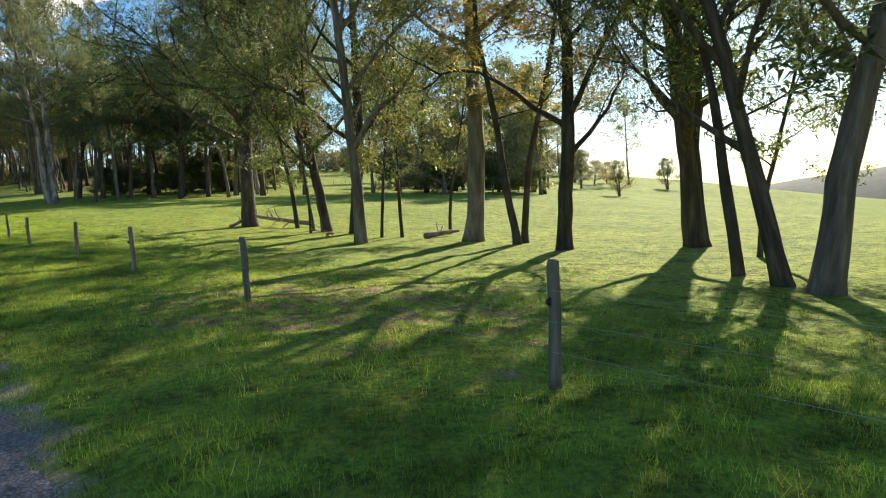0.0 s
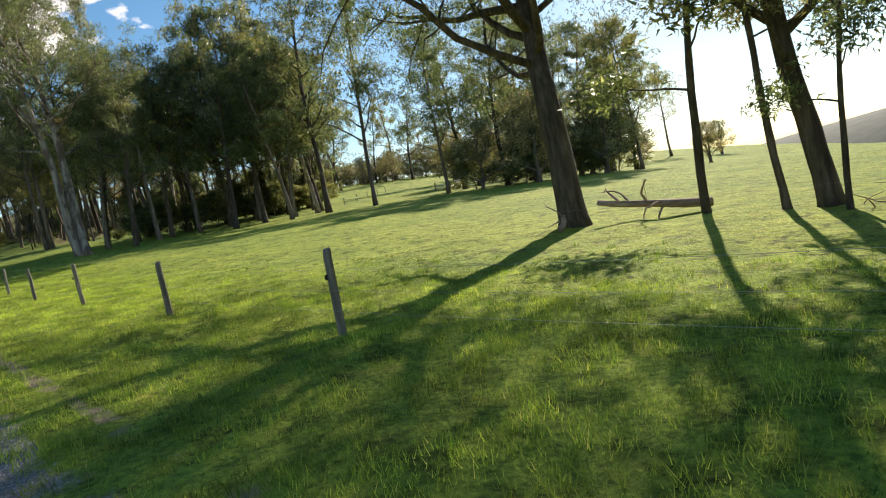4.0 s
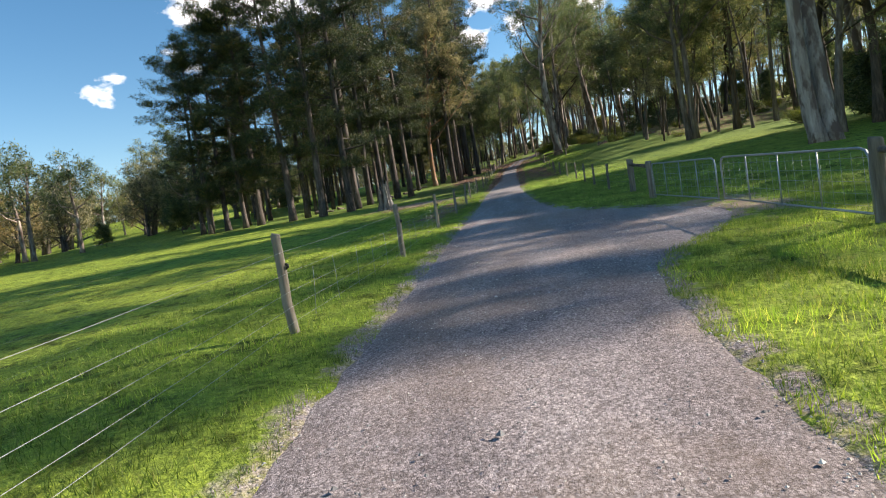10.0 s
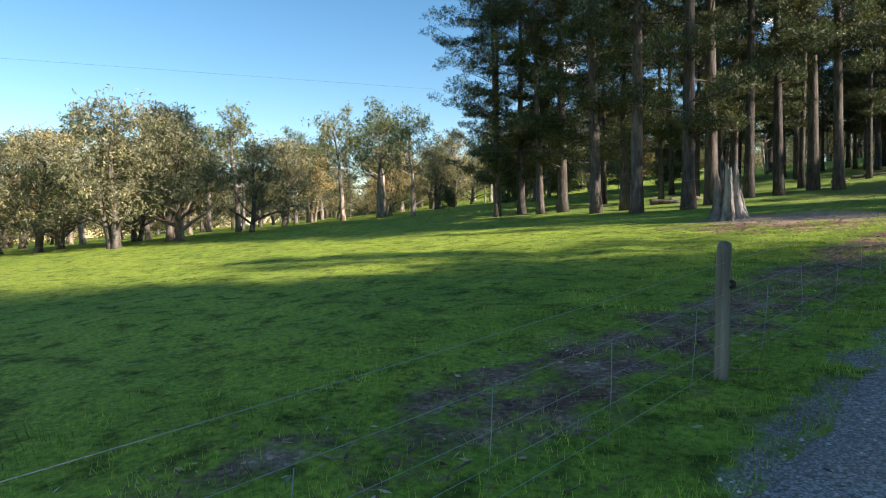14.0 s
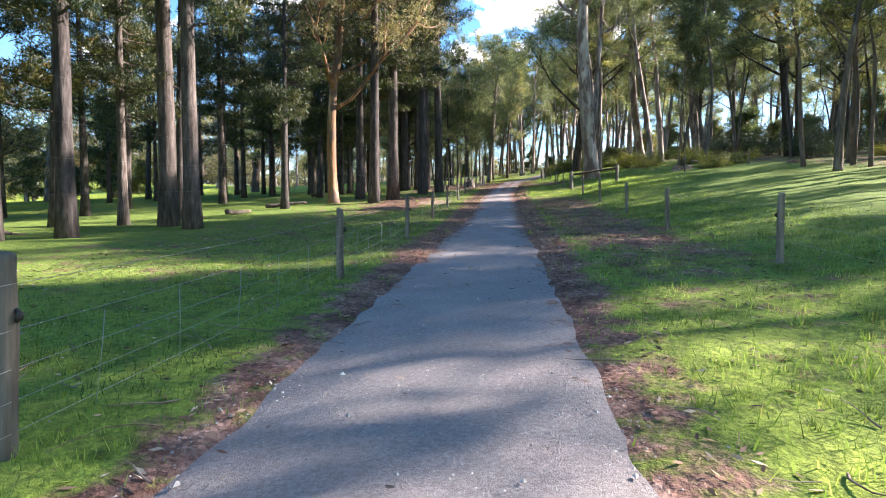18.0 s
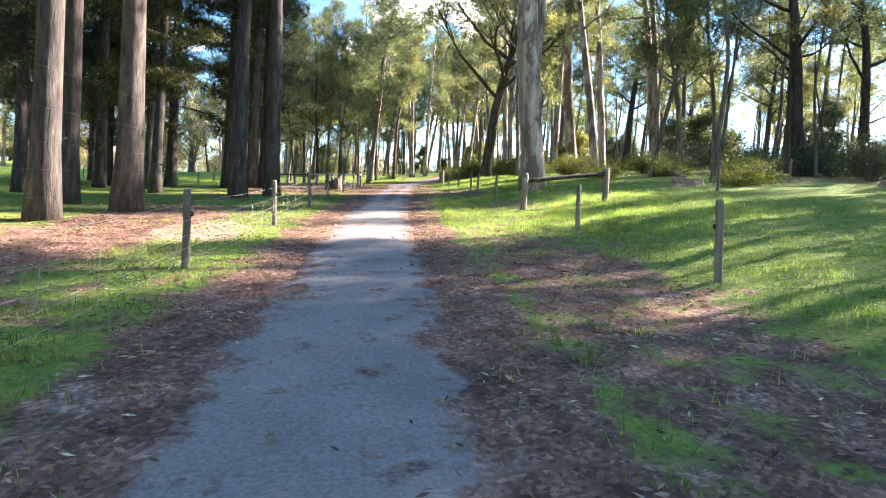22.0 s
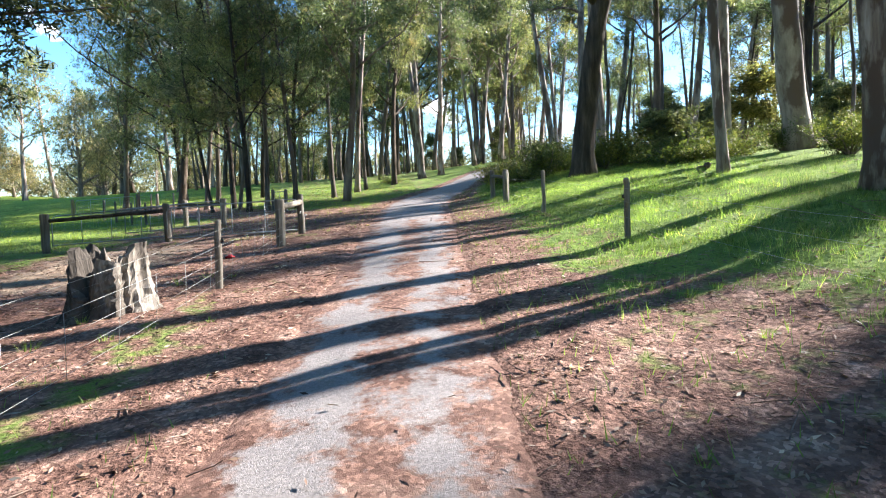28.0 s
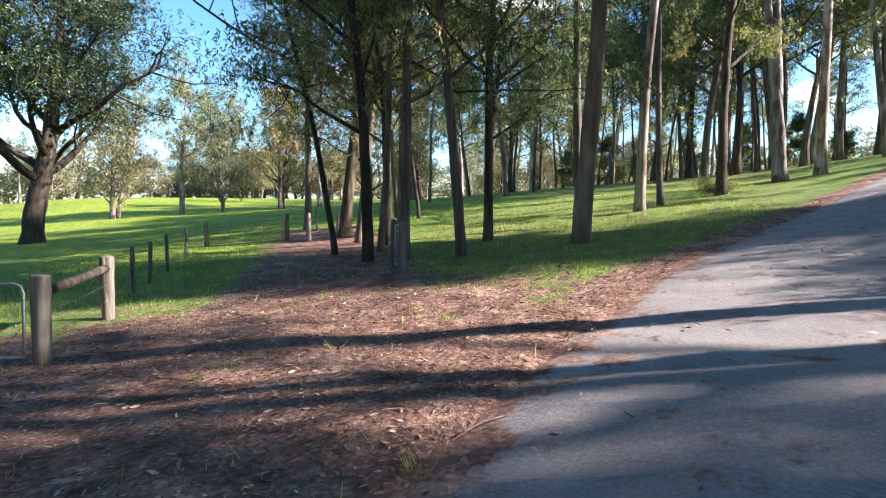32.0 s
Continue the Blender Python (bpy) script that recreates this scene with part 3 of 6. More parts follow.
rl = rl - 0.05 + ragged(2.6, 0.03) + ragged(0.7, 0.035) + ragged(0.25, 0.05)
rr = rr + 0.05 + ragged(2.6, 0.03) + ragged(0.7, 0.035) + ragged(0.25, 0.05)
u = np.linspace(0, 1, 15)
rx = rl[:, None] * (1 - u) + rr[:, None] * u
rz = ground(rx, ry[:, None] + 0 * rx) + 0.035 * np.sin(np.pi * u) - 0.015 + 0.012 * wave(rx, ry[:, None] + 0 * rx, 3.0, 3)
rz[:, 0] -= 0.03
rz[:, -1] -= 0.03
rv = np.stack([rx, ry[:, None] + 0 * rx, rz], -1).reshape(-1, 3)
i, j = np.meshgrid(np.arange(len(ry) - 1), np.arange(14), indexing="ij")
a = i * 15 + j
me = mesh_of("road", rv, np.stack([a, a + 1, a + 16, a + 15], -1).reshape(-1, 4), ROAD, True)
uu, yy = np.broadcast_to(u, rx.shape).ravel(), rv[:, 1]
rim = np.clip(1.15 - np.minimum(uu, 1 - uu) / np.interp(yy, [100, 140, 152, 165, 180, 190], [0.24, 0.28, 0.38, 0.38, 0.26, 0.14]), 0, 1) * np.clip((yy - 98) / 25, 0, 1)
strip = 0.7 * np.clip(1.35 - np.abs(uu - 0.53) / 0.16, 0, 1) * np.clip((yy - 138) / 14, 0, 1) * np.clip((177 - yy) / 6, 0, 1)
loose = 0.27 * np.clip((yy - 104) / 20, 0, 1)
add_values(me, "litter", np.maximum(np.maximum(0.8 * rim, strip), loose))
add_values(me, "sealed", np.clip((yy - 88) / 20, 0, 1))
tagged(new("road", me), "gravel lane turning to worn grey bitumen", "road", kind="structure")


# ---- trees ----
def bent(rng, start, way, length, steps, wobble, rise):
    """A limb's line: it wavers, and turns up (rise > 0) or down on its way."""
    p, d = [np.array(start, float)], np.array(way, float)
    d /= np.linalg.norm(d)
    for _ in range(steps):
        d = d + rng.normal(size=3) * wobble + (0, 0, rise)
        d /= np.linalg.norm(d)
        p.append(p[-1] + d * length / steps)
    return np.array(p)


def wood_of(rng, high, radius, fork, reach, limbs, stems=1, lean=0.0, lift=0.5, twigs=4, top=0.94, light=False, bias=(0, 0)):
    """Trunk and limbs as one shape, and the ends on which leaves grow."""
    s, tips = Shape(), []
    for k in range(stems):
        turn = rng.uniform(0, 6.28)
        slant = lean if stems == 1 else lean + 0.09
        way = np.array([slant * math.cos(turn + k * 3.0), slant * math.sin(turn + k * 3.0), 1.0])
        base = np.array([0.0, 0, -0.35]) + (0 if stems == 1 else radius * 0.55 * np.array([math.cos(turn + k * 3.0), math.sin(turn + k * 3.0), 0]))
        n = 14
        line = bent(rng, base, way, high * top, n, 0.045, 0.02)
        t = np.linspace(0, 1, n + 1)
        r = radius * (0.95 - 0.72 * t) * (0.8 if k else 1.0)
        r[0] *= 1.18
        fine = np.linspace(0, 1, 12 if light else 30)
        path = np.stack([np.interp(fine, t, line[:, c]) for c in range(3)], 1)
        rad = np.interp(fine, t, r)
        rad[0] *= 1.2
        s.tube(path, rad, 6 if light else 12, 0.05, rng)
        for i in range(limbs):
            h = fork + (0.98 - fork) * ((i + rng.uniform(0.1, 0.9)) / limbs)
            q = np.array([np.interp(h, t, line[:, c]) for c in range(3)])
            a = i * 2.4 + rng.uniform(-0.5, 0.5) + k
            rel = (h - fork) / (1 - fork)
            size = reach * (1.0 - 0.5 * rel) * rng.uniform(0.65, 1.15) * (1 + 0.5 * (math.cos(a) * bias[0] + math.sin(a) * bias[1]))
            rl = max(np.interp(h, t, r) * rng.uniform(0.4, 0.62), 0.025)
            arm = bent(rng, q, (math.cos(a) + 0.6 * bias[0], math.sin(a) + 0.6 * bias[1], lift + 0.5 * rel), size, 7, 0.16, 0.06)
            s.tube(arm[::2] if light else arm, rl * np.linspace(1, 0.22, 4 if light else 8), 4 if light else 6, closed=not light)
            for m in range(twigs):
                f = rng.uniform(0.35, 1.0)
                q2 = np.array([np.interp(f, np.linspace(0, 1, 8), arm[:, c]) for c in range(3)])
                w = arm[-1] - arm[0]
                w = w / np.linalg.norm(w) + rng.normal(size=3) * 0.75 + (0, 0, 0.2)
                twig = bent(rng, q2, w, size * rng.uniform(0.28, 0.55), 4, 0.2, 0.05)
                if not light:
                    s.tube(twig, rl * 0.35 * np.linspace(1, 0.25, 5), 4, closed=False)
                tips += [twig[-1], twig[2]]
            tips.append(arm[-1])
        tips.append(path[-1])
    return s, np.array(tips)


def broad_tree(name, seed, bark, leaf, high, radius, fork, reach, limbs, count=36, clump=0.46, size=(0.29, 0.11), droop=0.6, light=False, **more):
    rng = np.random.default_rng(seed)
    s, tips = wood_of(rng, high, radius, fork, reach, limbs, light=light, **more)
    if light:
        count, size = max(5, round(count * 0.3)), (size[0] * 1.75, size[1] * 1.75)
    return s.mesh("trunk", bark), leaf_mesh("crown", tips, rng.uniform(0.7, 1.35, len(tips)) * clump, count, size[0], size[1], leaf, rng, droop)


def pine_tree(name, seed, high, radius, start, reach, bark=None, count=20, light=False):
    rng = np.random.default_rng(seed)
    s, tufts = Shape(), []
    t = np.linspace(0, 1, 16)
    line = np.stack([0.25 * np.sin(t * 2.1 + seed), 0.25 * np.cos(t * 1.7 + seed) - 0.25 * math.cos(seed), high * t - 0.35], 1)
    line[:, 0] -= line[0, 0]
    r = radius * (1 - 0.86 * t)
    r[0] *= 1.35
    s.tube(line, r, 6 if light else 12, 0.04, rng)
    size_of = (0.34, 0.10)
    if light:
        count, size_of = round(count * 0.36), (0.58, 0.17)
    h = start * 0.4
    while h < 0.985:
        for _ in range(rng.integers(1, 4) if h > start else rng.integers(0, 2)):
            q = np.array([np.interp(h, t, line[:, c]) for c in range(3)])
            a, rel = rng.uniform(0, 6.283), max(0.0, (h - start) / (1 - start))
            dead = h < start or rng.random() < 0.1
            wide = (0.6 + 0.4 * math.sin(math.pi * min(1.0, rel * 1.1))) * min(1.0, 2.6 * (1.06 - rel))
            size = reach * wide * rng.uniform(0.4, 1.3) * (0.5 if dead else 1)
            arm = bent(rng, q, (math.cos(a), math.sin(a), -0.1 + 0.55 * rel), size, 6, 0.1, 0.06 if not dead else -0.02)
            s.tube(arm, max(0.018, radius * 0.2 * (1 - 0.6 * rel)) * np.linspace(1, 0.2, 7), 3 if light else 5, closed=False)
            if not dead:
                across = np.array([-math.sin(a), math.cos(a), 0.0])
                for f in (0.42, 0.62, 0.8, 0.92, 1.0):
                    q2 = np.array([np.interp(f, np.linspace(0, 1, 7), arm[:, c]) for c in range(3)])
                    tufts.append(q2 + across * rng.normal() * 0.22 * size * f + (0, 0, rng.uniform(0.0, 0.3)))
        h += rng.uniform(0.5, 1.15) / high
    return s.mesh("trunk", bark or BARK_PINE), leaf_mesh("crown", np.array(tufts), rng.uniform(0.75, 1.3, len(tufts)) * 0.42, round(count * 2.1), *size_of, NEEDLE, rng, -0.4, 0.8, 1.8, 0.48)


def shrub_mesh(seed, high, wide, leaf, count=26, size=(0.14, 0.06)):
    rng = np.random.default_rng(seed)
    s, tips = Shape(), []
    for i in range(16):
        a = i * 2.4
        arm = bent(rng, (0, 0, -0.1), (math.cos(a) * wide, math.sin(a) * wide, high * rng.uniform(0.5, 1.3)), math.hypot(wide, high) * rng.uniform(0.5, 0.95), 5, 0.2, 0.05)
        s.tube(arm, 0.03 * np.linspace(1, 0.2, 6), 4, closed=False)
        tips += [arm[2], arm[3], arm[4], arm[5]]
    return s.mesh("stems", BARK_GREY), leaf_mesh("foliage", np.array(tips), 0.2 * wide + 0.06, count, size[0], size[1], leaf, rng, 0.0)


made_kinds = {}


def kind_of(name, light):
    if (name, light) not in made_kinds:
        made_kinds[name, light] = KINDS[name](light=light)
    return made_kinds[name, light]


def far_off(x, y):
    """Whether the lane never comes near a place."""
    return x < -34 or x > 34 or y > 222 or (x < -22 and 128 < y < 190)


KINDS = {
    "gum_a": lambda light=False: broad_tree("gum", 1, BARK_PALE, LEAF_GUM, 27, 0.42, 0.42, 6.5, 15, twigs=5, count=44, light=light),
    "gum_b": lambda light=False: broad_tree("gum", 2, BARK_PALE, LEAF_GUM, 28, 0.5, 0.48, 7.0, 11, stems=2, twigs=5, count=40, light=light),
    "gum_c": lambda light=False: broad_tree("gum", 3, BARK_PALE, LEAF_GUM, 25, 0.34, 0.46, 5.5, 14, twigs=5, count=44, light=light),
    "dark_a": lambda light=False: broad_tree("dark", 11, BARK_DARK, LEAF_GUM, 22, 0.36, 0.3, 6.0, 14, twigs=5, count=46, clump=0.52, lean=0.04, light=light),
    "dark_b": lambda light=False: broad_tree("dark", 12, BARK_DARK, LEAF_GUM, 25, 0.45, 0.3, 7.5, 16, twigs=5, count=46, clump=0.52, lean=0.05, light=light),
    "dark_c": lambda light=False: broad_tree("dark", 13, BARK_GREY, LEAF_GUM, 24, 0.33, 0.38, 5.5, 13, twigs=5, count=46, clump=0.52, lean=0.03, light=light),
    "pole_a": lambda light=False: broad_tree("pole", 21, BARK_GREY, LEAF_GUM, 19, 0.13, 0.5, 2.8, 9, twigs=4, lean=0.03, count=22, clump=0.42, light=light),
    "pole_b": lambda light=False: broad_tree("pole", 22, BARK_GREY, LEAF_GUM, 22, 0.15, 0.55, 3.0, 9, twigs=4, lean=0.05, count=22, clump=0.42, light=light),
    "pole_c": lambda light=False: broad_tree("pole", 23, BARK_DARK, LEAF_OLIVE, 16, 0.11, 0.35, 2.4, 9, twigs=4, lean=0.07, count=22, clump=0.42, light=light),
    "twig": lambda light=False: broad_tree("pole", 24, BARK_DARK, LEAF_GUM, 9, 0.09, 0.3, 2.2, 7, twigs=3, lean=0.12, count=20, clump=0.4, light=light),
    "lane_a": lambda light=False: broad_tree("dark", 95, BARK_GREY, LEAF_GUM, 17, 0.2, 0.34, 4.6, 15, twigs=5, lean=0.03, count=40, clump=0.52, size=(0.26, 0.1), light=light),
    "edge_a": lambda light=False: broad_tree("dark", 18, BARK_GREY, LEAF_GUM, 25, 0.36, 0.27, 7.0, 24, twigs=5, count=60, clump=0.56, size=(0.3, 0.115), light=True),
    "edge_b": lambda light=False: broad_tree("dark", 19, BARK_DARK, LEAF_GUM, 27, 0.42, 0.32, 7.5, 24, twigs=5, count=60, clump=0.56, size=(0.3, 0.115), light=True),
    "grove_a": lambda light=False: broad_tree("dark", 15, BARK_DARK, LEAF_GUM, 18, 0.34, 0.2, 7.0, 18, twigs=5, lean=0.02, count=80, clump=0.62, size=(0.19, 0.075), light=light),
    "grove_c": lambda light=False: broad_tree("dark", 16, BARK_GREY, LEAF_GUM, 19, 0.33, 0.22, 7.0, 18, twigs=5, lean=0.02, count=80, clump=0.62, size=(0.19, 0.075), light=light),
    "grove_fork": lambda light=False: broad_tree("dark", 17, BARK_DARK, LEAF_GUM, 17, 0.42, 0.2, 6.5, 12, stems=2, twigs=5, count=80, clump=0.62, size=(0.19, 0.075), light=light),
    "glade_a": lambda light=False: broad_tree("dark", 91, BARK_DARK, LEAF_GUM, 18, 0.22, 0.22, 5.5, 16, twigs=5, lean=0.06, lift=0.35, count=46, clump=0.6, size=(0.26, 0.1), droop=0.9, light=light),
    "glade_b": lambda light=False: broad_tree("dark", 92, BARK_GREY, LEAF_GUM, 20, 0.2, 0.26, 5.0, 16, twigs=5, lean=0.04, lift=0.4, count=46, clump=0.6, size=(0.26, 0.1), droop=0.9, light=light),
    "bough": lambda light=False: broad_tree("dark", 33, BARK_DARK, LEAF_GUM, 20, 0.52, 0.36, 11.5, 20, twigs=8, count=95, clump=0.7, size=(0.26, 0.1), lift=0.6, droop=0.8, light=light),
    "sweep": lambda light=False: broad_tree("dark", 34, BARK_DARK, LEAF_GUM, 17, 0.3, 0.3, 12.0, 20, twigs=6, count=38, clump=0.62, size=(0.26, 0.1), lift=0.3, droop=0.9, light=light),
    "crown": lambda light=False: broad_tree("gum", 34, BARK_PALE, LEAF_GUM, 27, 0.5, 0.4, 10.0, 14, stems=2, twigs=7, count=60, clump=0.6, size=(0.26, 0.1), lift=0.6, light=light),
    "tower": lambda light=False: broad_tree("gum", 35, BARK_PALE, LEAF_GUM, 27, 0.6, 0.46, 8.5, 16, twigs=7, count=60, clump=0.6, size=(0.26, 0.1), lift=0.5, light=light),
    "spread": lambda light=False: broad_tree("spread", 31, BARK_DARK, LEAF_GUM, 17, 0.47, 0.31, 8.5, 26, twigs=9, count=95, clump=0.85, size=(0.2, 0.08), lift=0.42, droop=0.9, bias=(-0.1, 0.45), light=light),
    "dense": lambda light=False: broad_tree("dense", 32, BARK_DARK, LEAF_DARK, 13, 0.45, 0.2, 6.5, 24, count=56, clump=0.62, size=(0.26, 0.11), twigs=6, lift=0.5, droop=0.3),
    "field_a": lambda light=False: broad_tree("field", 41, BARK_GREY, LEAF_OLIVE, 8.5, 0.32, 0.16, 4.2, 16, stems=2, count=30, clump=0.5, size=(0.24, 0.1), twigs=4, droop=0.3, light=light),
    "field_b": lambda light=False: broad_tree("field", 42, BARK_GREY, LEAF_OLIVE, 7.5, 0.3, 0.12, 4.6, 18, count=34, clump=0.55, size=(0.24, 0.1), twigs=5, droop=0.3, lean=0.12, light=light),
    "field_c": lambda light=False: broad_tree("field", 43, BARK_PALE, LEAF_GUM, 11, 0.3, 0.4, 4.5, 12, count=30, clump=0.5, twigs=4, light=light),
    "orange": lambda light=False: broad_tree("gum", 51, BARK_ORANGE, LEAF_OLIVE, 23, 0.36, 0.26, 8.0, 17, count=46, clump=0.52, twigs=6, bias=(0.4, -0.2), light=light),
    "pine_a": lambda light=False: pine_tree("pine", 61, 27, 0.33, 0.24, 4.0, light=light),
    "pine_b": lambda light=False: pine_tree("pine", 62, 29, 0.38, 0.28, 4.2, light=light),
    "pine_c": lambda light=False: pine_tree("pine", 63, 24, 0.27, 0.2, 3.7, light=light),
    "pine_edge": lambda light=False: pine_tree("pine", 64, 25, 0.34, 0.13, 5.2, count=24, light=light),
    "pine_dead": lambda light=False: pine_tree("pine", 65, 22, 0.22, 0.55, 2.2, light=light),
    "young_a": lambda light=False: broad_tree("young", 81, BARK_GREY, LEAF_GUM, 8, 0.07, 0.06, 2.6, 16, twigs=4, count=56, clump=0.5, size=(0.3, 0.115), light=True),
    "young_b": lambda light=False: broad_tree("young", 82, BARK_DARK, LEAF_GUM, 6, 0.06, 0.05, 2.6, 15, twigs=4, count=56, clump=0.5, size=(0.3, 0.115), light=True),
    "shrub_a": lambda light=False: shrub_mesh(71, 1.5, 1.1, LEAF_SHRUB),
    "shrub_b": lambda light=False: shrub_mesh(72, 1.0, 1.3, LEAF_SHRUB),
    "shrub_dark": lambda light=False: shrub_mesh(73, 2.1, 1.4, LEAF_DARK),
}
LABELS = {
    "gum": ("tall gum tree with smooth pale blotched bark", "tree"), "dark": ("gum tree with rough dark bark", "tree"),
    "lane": ("leafy gum on the bank above the lane", "tree"), "edge": ("tall leafy gum tree at the edge of the wood", "tree"), "grove": ("paddock gum tree with rough dark bark and crooked limbs", "tree"), "pole": ("slender young gum tree on a thin pole trunk", "tree"),
    "twig": ("thin crooked sapling with sparse leaves", "tree"), "sweep": ("spreading gum tree with long low boughs at the field's edge", "tree"), "bough": ("dark gum tree with long crooked boughs over the lane", "tree"), "crown": ("pale twin-stemmed gum with a very wide crown", "tree"), "tower": ("massive old gum with pale blotched bark", "tree"), "spread": ("stout gum tree with a broad leafy crown", "tree"),
    "glade": ("crooked gum with drooping boughs beside the side track", "tree"), "dense": ("broad tree with a dense dark green crown", "tree"), "field": ("low olive-grey paddock tree with a broad crown", "tree"),
    "orange": ("gum tree with glowing orange peeling bark", "tree"), "pine": ("tall pine with a straight fissured trunk", "pine tree"),
    "young": ("bushy young gum leafy down to the ground", "young tree"), "shrub": ("wild yellow-green shrub among the trees", "shrub"),
}
ROLE = {"sweep": "gum_tree", "gum": "gum_tree", "dark": "woodland_tree", "lane": "woodland_tree", "edge": "woodland_tree", "grove": "woodland_tree", "pole": "young_gum_tree", "twig": "sapling", "spread": "gum_tree", "tower": "gum_tree", "crown": "gum_tree", "bough": "gum_tree",
        "glade": "woodland_tree", "dense": "shade_tree", "field": "paddock_tree", "orange": "gum_tree", "pine": "pine_tree", "shrub": "shrub", "young": "young_tree"}
planted = []


def plant(kind, x, y, scale=1.0, turn=None, sink=0.0, tilt=(0, 0), group=""):
    """One tree on the ground; scale: one number, or across and up."""
    stem = kind.split("_")[0]
    across, up = scale if isinstance(scale, tuple) else (scale, scale)
    first, second = kind_of(kind, far_off(x, y))
    thing = new(ROLE[stem])
    if turn is None:
        turn = 0 if stem == "spread" else (x * 37 + y * 91) % 360
    thing.matrix_basis = pose(x, y, float(surface(x, y)) - sink, tilt[0], tilt[1], 0) @ pose(0, 0, 0, 0, 0, turn) @ Matrix.Diagonal((across, across, up, 1))
    part("stem" if stem == "shrub" else "trunk", first, thing)
    part("foliage" if stem == "shrub" else "crown", second, thing)
    label, category = LABELS[stem]
    tagged(thing, label, category, group)
    planted.append((x, y))
    return thing


def clear(x, y, gap):
    return all((x - a) ** 2 + (y - b) ** 2 > gap * gap for a, b in planted)


# ---- the trees, space by space ----
GROVE = "trees of the paddock grove"
for kind, x, y, s, tilt in [
    ("grove_fork", 20.6, 9.0, (1.05, 1.2), (0, 0)), ("twig", 13.6, 5.2, (1.7, 1.25), (-2, -4)), ("grove_a", 12.3, 3.9, (0.55, 0.8), (-8, -9)),
    ("grove_c", 12.0, 3.1, (0.85, 0.95), (7, 9)), ("twig", 18.2, 6.4, (1.0, 1.0), (0, 3)), ("grove_a", 17.2, 12.5, (0.85, 1.0), (0, 0)),
    ("dark_c", 17.9, 17.8, (1.3, 0.9), (0, 0)), ("grove_c", 14.2, 20.8, (0.8, 1.05), (0, -2)), ("grove_a", 16.3, 27.0, (0.85, 1.0), (0, -3)),
    ("grove_a", 16.8, 25.1, (0.95, 1.05), (0, 0)), ("spread", 14.95, 33.5, (1.0, 1.0), (0, 0)), ("twig", 20.2, 21.7, (1.1, 1.2), (0, 0)),
    ("twig", 17.3, 21.9, (1.1, 1.3), (0, -3)), ("twig", 16.4, 22.3, (1.0, 1.1), (0, 4)), ("pole_c", 19.0, 15.8, (1.5, 0.9), (0, -2)),
    ("pole_c", 18.0, 15.3, (1.6, 0.9), (0, 3)), ("twig", 16.2, 30.0, (1.6, 1.3), (0, -3)), ("pole_c", 16.0, 27.9, (1.0, 0.8), (0, 5)),
    ("twig", 15.0, 26.4, (0.9, 0.9), (0, 3)), ("grove_c", 15.6, -4.5, (1.1, 1.0), (0, 0)), ("grove_a", 22.5, -9.0, (1.1, 1.0), (0, 0)),
    ("grove_fork", 12.5, -13.0, (1.0, 1.0), (0, 0)), ("grove_a", 24.5, 1.0, (0.9, 0.9), (0, 0)),
]:
    plant(kind, x, y, s, None, 0, tilt, GROVE)

CLUMP = "trees of the far paddock clump"
for kind, x, y, s in [
    ("edge_b", 69, 80, 0.95), ("edge_a", 74, 74, 0.95), ("edge_a", 60, 84, 0.95), ("edge_b", 79, 83, 1.0), ("field_b", 66, 72, 1.5),
    ("edge_a", 86, 78, 1.0), ("edge_b", 70, 90, 0.95), ("edge_b", 90, 70, 0.9), ("edge_a", 84, 66, 0.9), ("field_b", 77, 68, 1.5), ("edge_b", 97, 78, 0.95), ("field_b", 71, 76, 1.6), ("field_b", 83, 74, 1.6), ("field_a", 93, 76, 1.4),
    ("field_a", 110, 66, 0.8), ("field_b", 62, 79, 1.2), ("field_b", 88, 90, 1.4), ("dark_a", 78, 94, 1.0),
]:
    plant(kind, x, y, s, group=CLUMP)

for x, y, wide, tall in ((67, 75, 1.7, 0.9), (73, 78, 1.8, 1.0), (79, 73, 1.7, 0.9), (86, 71, 1.8, 1.0), (64, 82, 1.6, 0.9), (92, 78, 1.8, 1.1)):
    plant("young_a", x, y, (wide, tall), group=CLUMP)

